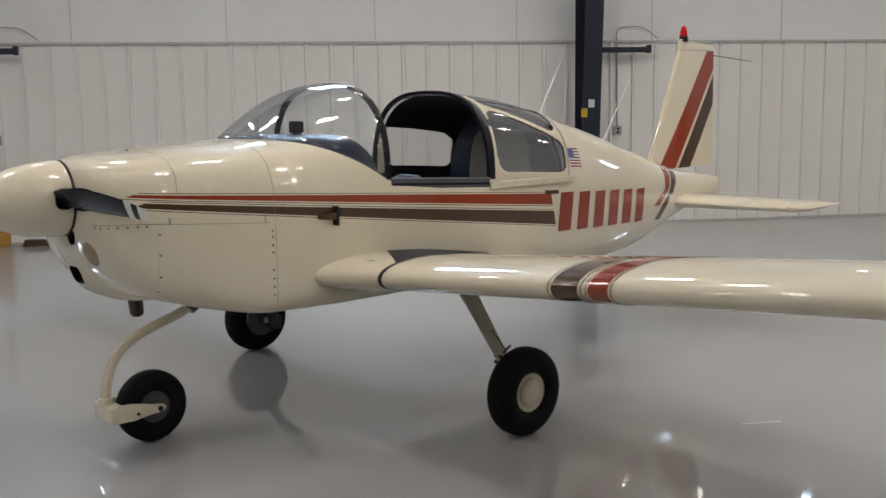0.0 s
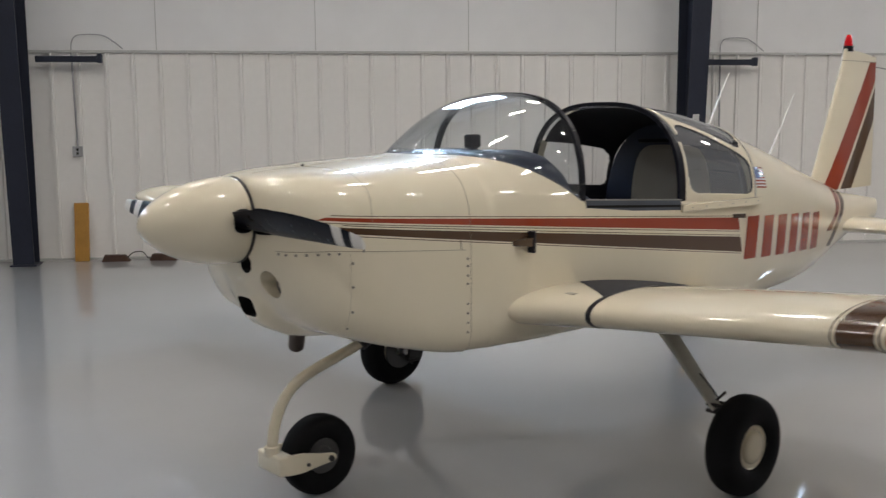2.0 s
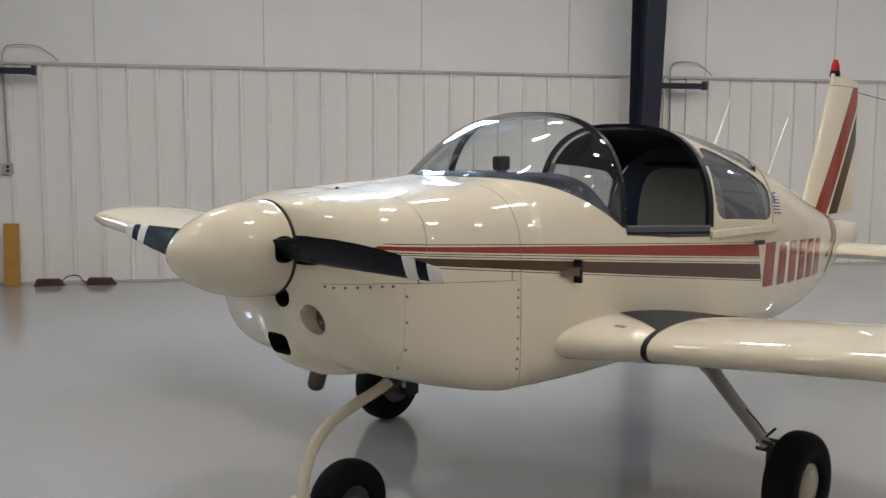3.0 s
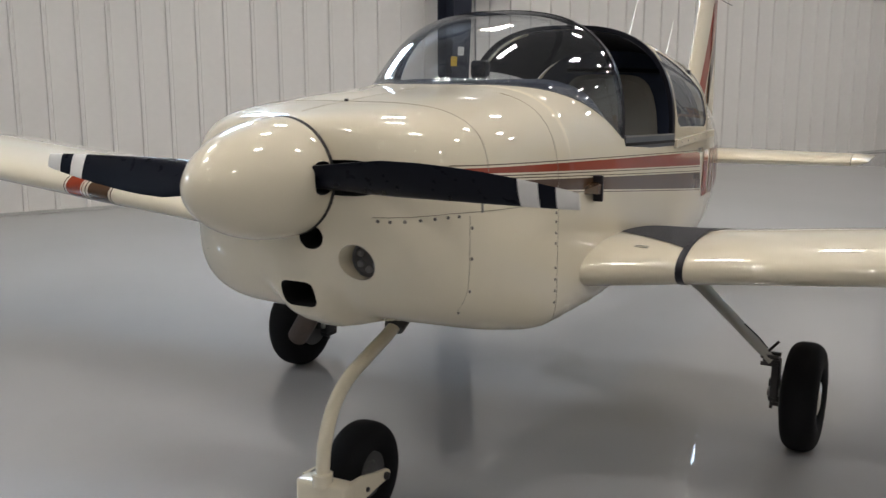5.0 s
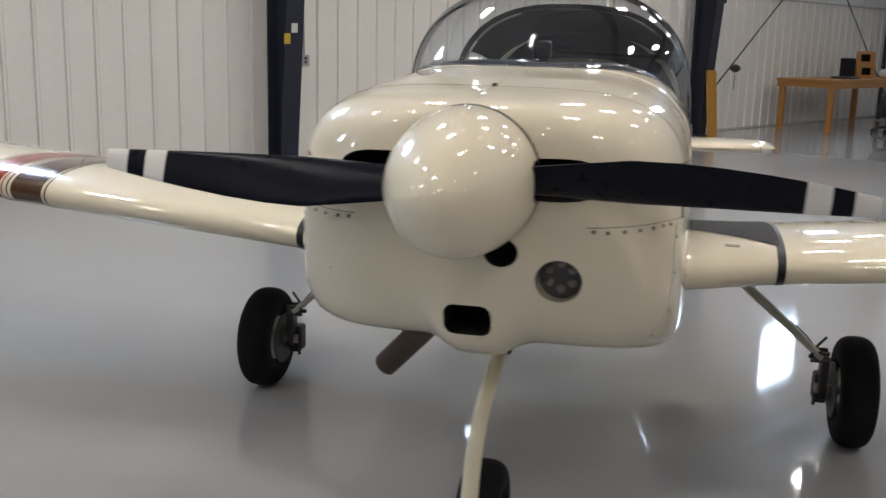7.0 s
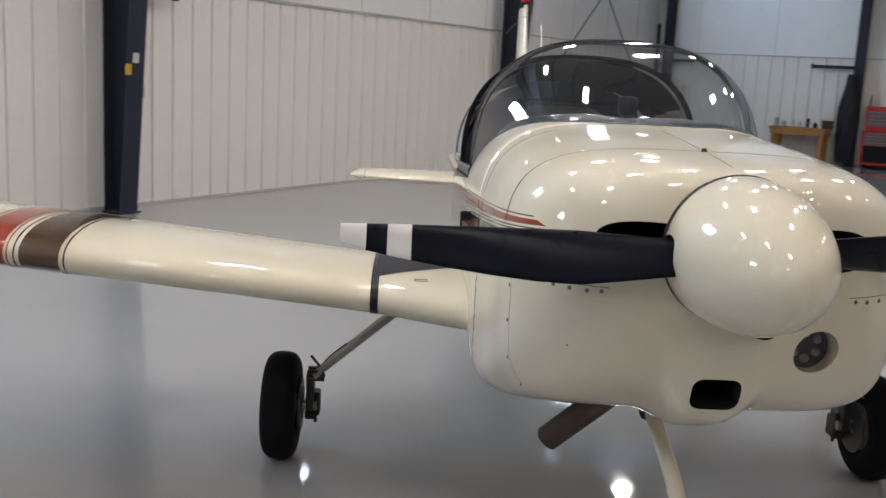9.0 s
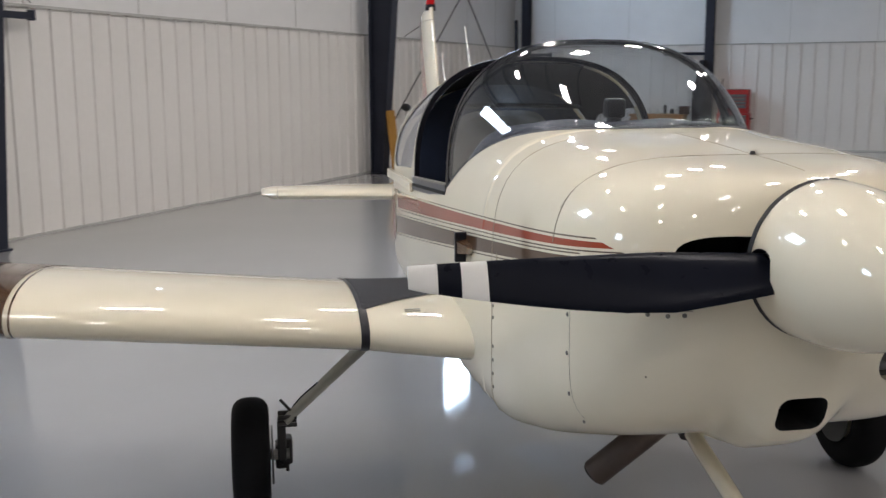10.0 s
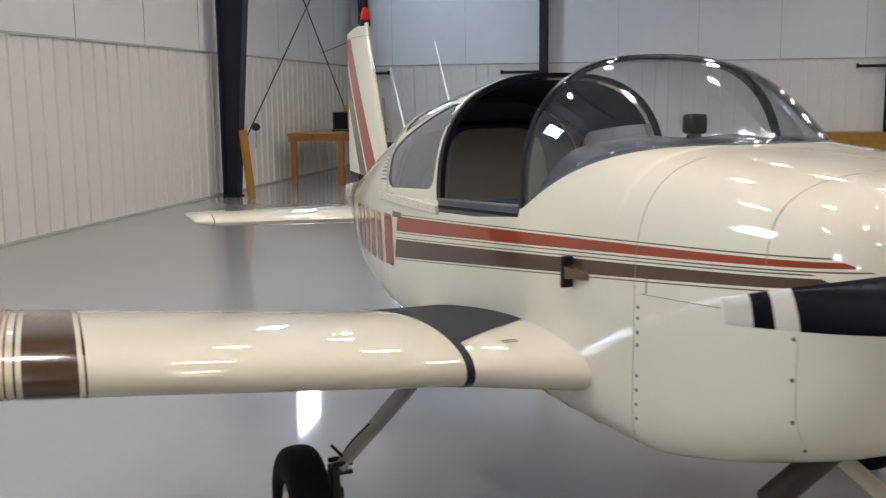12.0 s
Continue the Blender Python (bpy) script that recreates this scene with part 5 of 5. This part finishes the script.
for side in (-1, 1):
    # six plain bars where the registration stands
    for k in range(6):
        x0 = 3.295 + 0.190 * k
        zt, zb = 1.094 - 0.010 * k * 1.0, 0.858 - 0.008 * k
        patch("registration_bar", side, [(x0, zb), (x0 + 0.125, zb - 0.002), (x0 + 0.155, zt - 0.002), (x0 + 0.03, zt)], RED_PAINT, fuselage, label="plain red bar")
    # swept stripes below the fin
    for colour, quads in ((RED_PAINT, [[(4.56, 0.90), (4.66, 0.895), (4.82, 1.0), (4.745, 1.0)], [(4.745, 1.0), (4.82, 1.0), (4.93, 1.165), (4.82, 1.19)]]), (BROWN_PAINT, [[(4.585, 0.80), (4.675, 0.79), (4.91, 0.98), (4.84, 0.99)], [(4.84, 0.99), (4.91, 0.98), (5.05, 1.13), (4.945, 1.155)]])):
        for q in quads:
            patch("tail_stripe", side, q, colour, fuselage)
    # small flag
    z0, h = 1.245, 0.115
    for k in range(13):
        patch("flag_stripe", side, [(3.432, z0 + h * k / 13), (3.558, z0 + h * k / 13 - 0.008), (3.558, z0 + h * (k + 1) / 13 - 0.008), (3.432, z0 + h * (k + 1) / 13)], RED_PAINT if k % 2 == 0 else FLAG_WHITE, fuselage, 3)
    patch("flag_canton", side, [(3.432, z0 + h * 6 / 13), (3.493, z0 + h * 6 / 13 - 0.004), (3.493, z0 + h - 0.004), (3.432, z0 + h)], FLAG_BLUE, fuselage, 3, 0.004)
    # cabin air scoop on the flank: a brown wedge with a black mouth plate
    y = flank_y(1.6, 1.1)
    rows = [[(x, side * (y + d * k + 0.001), 1.102 + w * t) for t, k in ((-1, -0.4), (-0.7, 1), (0.7, 1), (1, -0.4))] for x, d, w in ((1.505, 0.001, 0.010), (1.53, 0.012, 0.016), (1.575, 0.026, 0.024), (1.600, 0.030, 0.027))]
    vent = part("air_scoop", grid_mesh(rows, cap=False), BROWN_PAINT, fuselage, "brown cabin air scoop with a black mouth plate", smooth=30)
    part("mouth_plate", box(1.598, side * y - 0.036, 1.054, 1.615, side * y + 0.036, 1.150, 0.005, seg=3), BLACK_PAINT, vent)
    patch("foot_mark", side, [(3.17, 1.095), (3.30, 1.088), (3.30, 1.112), (3.17, 1.118)], BROWN_PAINT, fuselage, 2, 0.004)


# ---- undercarriage ----
def tyre_profile(r, w, bead):
    pts = []
    for i in range(25):
        a = -math.pi * 0.86 + 2 * math.pi * 0.86 * i / 24
        h = (r - bead) / 2
        pts.append((bead + h + h * math.copysign(abs(math.cos(a)) ** 0.8, math.cos(a)), w / 2 * math.copysign(abs(math.sin(a)) ** 0.75, math.sin(a))))
    return pts


def wheel(name, at, r, w, parent, outer, label):
    """Tyre with tread grooves, rim, and on main wheels a hub cap outside and a brake inside."""
    tyre = part(name, lathe(tyre_profile(r, w, r * 0.40), "Y", 56, at=at), RUBBER, parent, label, smooth=50)
    part("rim", lathe([(0, -w * 0.36), (r * 0.22, -w * 0.36), (r * 0.26, -w * 0.26), (r * 0.42, -w * 0.30), (r * 0.44, -w * 0.34), (r * 0.44, w * 0.34), (r * 0.42, w * 0.30), (r * 0.26, w * 0.26), (r * 0.22, w * 0.36), (0, w * 0.36)], "Y", 36, at=at), NOSE_RIM if not outer else PAINT, tyre, smooth=40)
    if outer:
        s = outer
        cap_ = [(0, 0.052), (r * 0.2, 0.051), (r * 0.30, 0.046), (r * 0.33, 0.038), (r * 0.33, 0.02)]
        part("hub_cap", lathe([(a, s * (b + 0.012)) for a, b in cap_], "Y", 36, at=at), PAINT, tyre, "cream hub cap", smooth=40)
        part("brake_disc", lathe([(0.03, -s * 0.075), (r * 0.50, -s * 0.075), (r * 0.50, -s * 0.082), (0.03, -s * 0.082)], "Y", 32, at=at), NOSE_RIM, tyre, smooth=30)
        c = Vector(at)
        part("brake_caliper", box(c.x + 0.03, c.y - s * 0.115 - 0.025, c.z - 0.075, c.x + 0.12, c.y - s * 0.115 + 0.025, c.z + 0.02, 0.01), DARK_METAL, tyre)
    return tyre


for side in (-1, 1):
    # sprung leg: a flat tapering bar
    path = [(2.34, 0.60, 0.74, 0.058, 0.020), (2.30, 0.80, 0.612, 0.052, 0.017), (2.26, 0.95, 0.49, 0.046, 0.015), (2.232, 1.075, 0.385, 0.040, 0.013), (2.225, 1.11, 0.355, 0.038, 0.013)]
    rows = []
    for x, y, z, hx, ht in path:
        ny, nz = 0.65, 0.76
        ring = [(math.copysign(abs(math.cos(a)) ** 0.5, math.cos(a)), math.copysign(abs(math.sin(a)) ** 0.6, math.sin(a))) for a in [2 * math.pi * j / 16 for j in range(16)]]
        rows.append([(x + hx * c, side * (y + ht * s * ny), z + ht * s * nz) for c, s in ring])
    leg = part("main_gear_leg", grid_mesh(rows, closed=True, cap=True), GEAR_GREY, plane, "grey sprung main gear leg", smooth=50)
    part("axle_bracket", box(2.20, side * 1.128 - 0.016, 0.20, 2.26, side * 1.128 + 0.016, 0.362, 0.006), DARK_METAL, leg)
    part("torque_plate", box(2.235, side * 1.118 - 0.03, 0.17, 2.31, side * 1.118 + 0.02, 0.275, 0.012), DARK_METAL, leg)
    part("bleed_screw", rod([(2.27, side * 1.11, 0.18), (2.272, side * 1.108, 0.135)], 0.007, 8), DARK_METAL, leg)
    part("lever", rod([(2.24, side * 1.09, 0.385), (2.25, side * 1.13, 0.43)], 0.006, 6), DARK_METAL, leg)
    for z in (0.345, 0.375):
        for x in (2.20, 2.255):
            part("bolt", lathe([(0, -0.035), (0.009, -0.035), (0.009, 0.035), (0, 0.035)], "Y", 6, at=(x, side * 1.105, z)), DARK_METAL, leg)
    part("axle", rod([(2.226, side * 1.10, 0.222), (2.226, side * 1.26, 0.222)], 0.02, 12), BARE, leg)
    part("brake_line", rod(curve_points([(2.262, side * 0.985, 0.485), (2.262, side * 1.06, 0.42), (2.264, side * 1.11, 0.345), (2.262, side * 1.13, 0.27)]), 0.003, 6), TRIM_BLACK, leg)
    wheel("main_wheel", (2.226, side * 1.243, 0.222), 0.222, 0.140, plane, side, "black main wheel with cream hub cap")

leg = part("nose_gear_leg", rod(curve_points([(1.13, 0, 0.665), (1.04, 0, 0.622), (0.90, 0, 0.578), (0.765, 0, 0.528), (0.68, 0, 0.455), (0.634, 0, 0.36), (0.619, 0, 0.28), (0.614, 0, 0.225)], 6), 0.024, 14), PAINT, plane, "bent cream tubular nose gear leg", smooth=60)
part("leg_socket", rod([(1.12, 0, 0.67), (1.075, 0, 0.632)], [0.045, 0.036], 14), DARK_METAL, leg)
part("swivel_collar", lathe([(0, 0.222), (0.034, 0.222), (0.034, 0.262), (0.026, 0.266), (0, 0.266)], "Z", 18, at=(0.616, 0, 0)), PAINT, leg, smooth=40)
fork = part("nose_fork", box(0.596, -0.095, 0.150, 0.666, 0.095, 0.235, 0.012, seg=3), PAINT, plane, "cream nose wheel fork", smooth=40)
for side in (-1, 1):
    rows = [[(x, side * y, z) for y, z in ((0.082, z0), (0.094, z0), (0.094, z1), (0.082, z1))] for x, z0, z1 in ((0.635, 0.150, 0.236), (0.71, 0.148, 0.232), (0.80, 0.160, 0.212), (0.868, 0.166, 0.200), (0.88, 0.176, 0.190))]
    part("fork_arm", grid_mesh(rows, closed=True, cap=True), PAINT, fork)
    part("axle_nut", lathe([(0, side * 0.108), (0.013, side * 0.106), (0.014, side * 0.09), (0, side * 0.09)], "Y", 6, at=(0.85, 0, 0.182)), DARK_METAL, fork)
    part("fork_bolt", lathe([(0, side * 0.101), (0.008, side * 0.1), (0.009, side * 0.09), (0, side * 0.09)], "Y", 6, at=(0.735, 0, 0.178)), DARK_METAL, fork)
wheel("nose_wheel", (0.848, 0, 0.178), 0.178, 0.125, plane, 0, "black nose wheel")
# exhaust stack
bm = rod([(0.85, 0.14, 0.80), (0.89, 0.21, 0.722), (0.955, 0.330, 0.590)], 0.037, 20)
stack = part("exhaust_pipe", bm, EXHAUST, plane, "sooty brown exhaust pipe", smooth=40)
part("pipe_bore", lathe([(0, 0), (0.033, 0.0)], "Z", 20), HOLE, stack).matrix_basis = Matrix.Translation((0.9562, 0.3325, 0.5872)) @ Vector((0.065, 0.115, -0.14)).to_track_quat("Z", "Y").to_matrix().to_4x4()

# a pale scratch on the floor
o = part("tape_strip", box(-0.11, -0.006, 0.0, 0.11, 0.006, 0.002), STICK_WHITE)
o.matrix_basis = pose(3.21, -1.985, 0.0, 0, 0, -33)
tagged(o, "thin white strip lying on the polished floor", "tape")
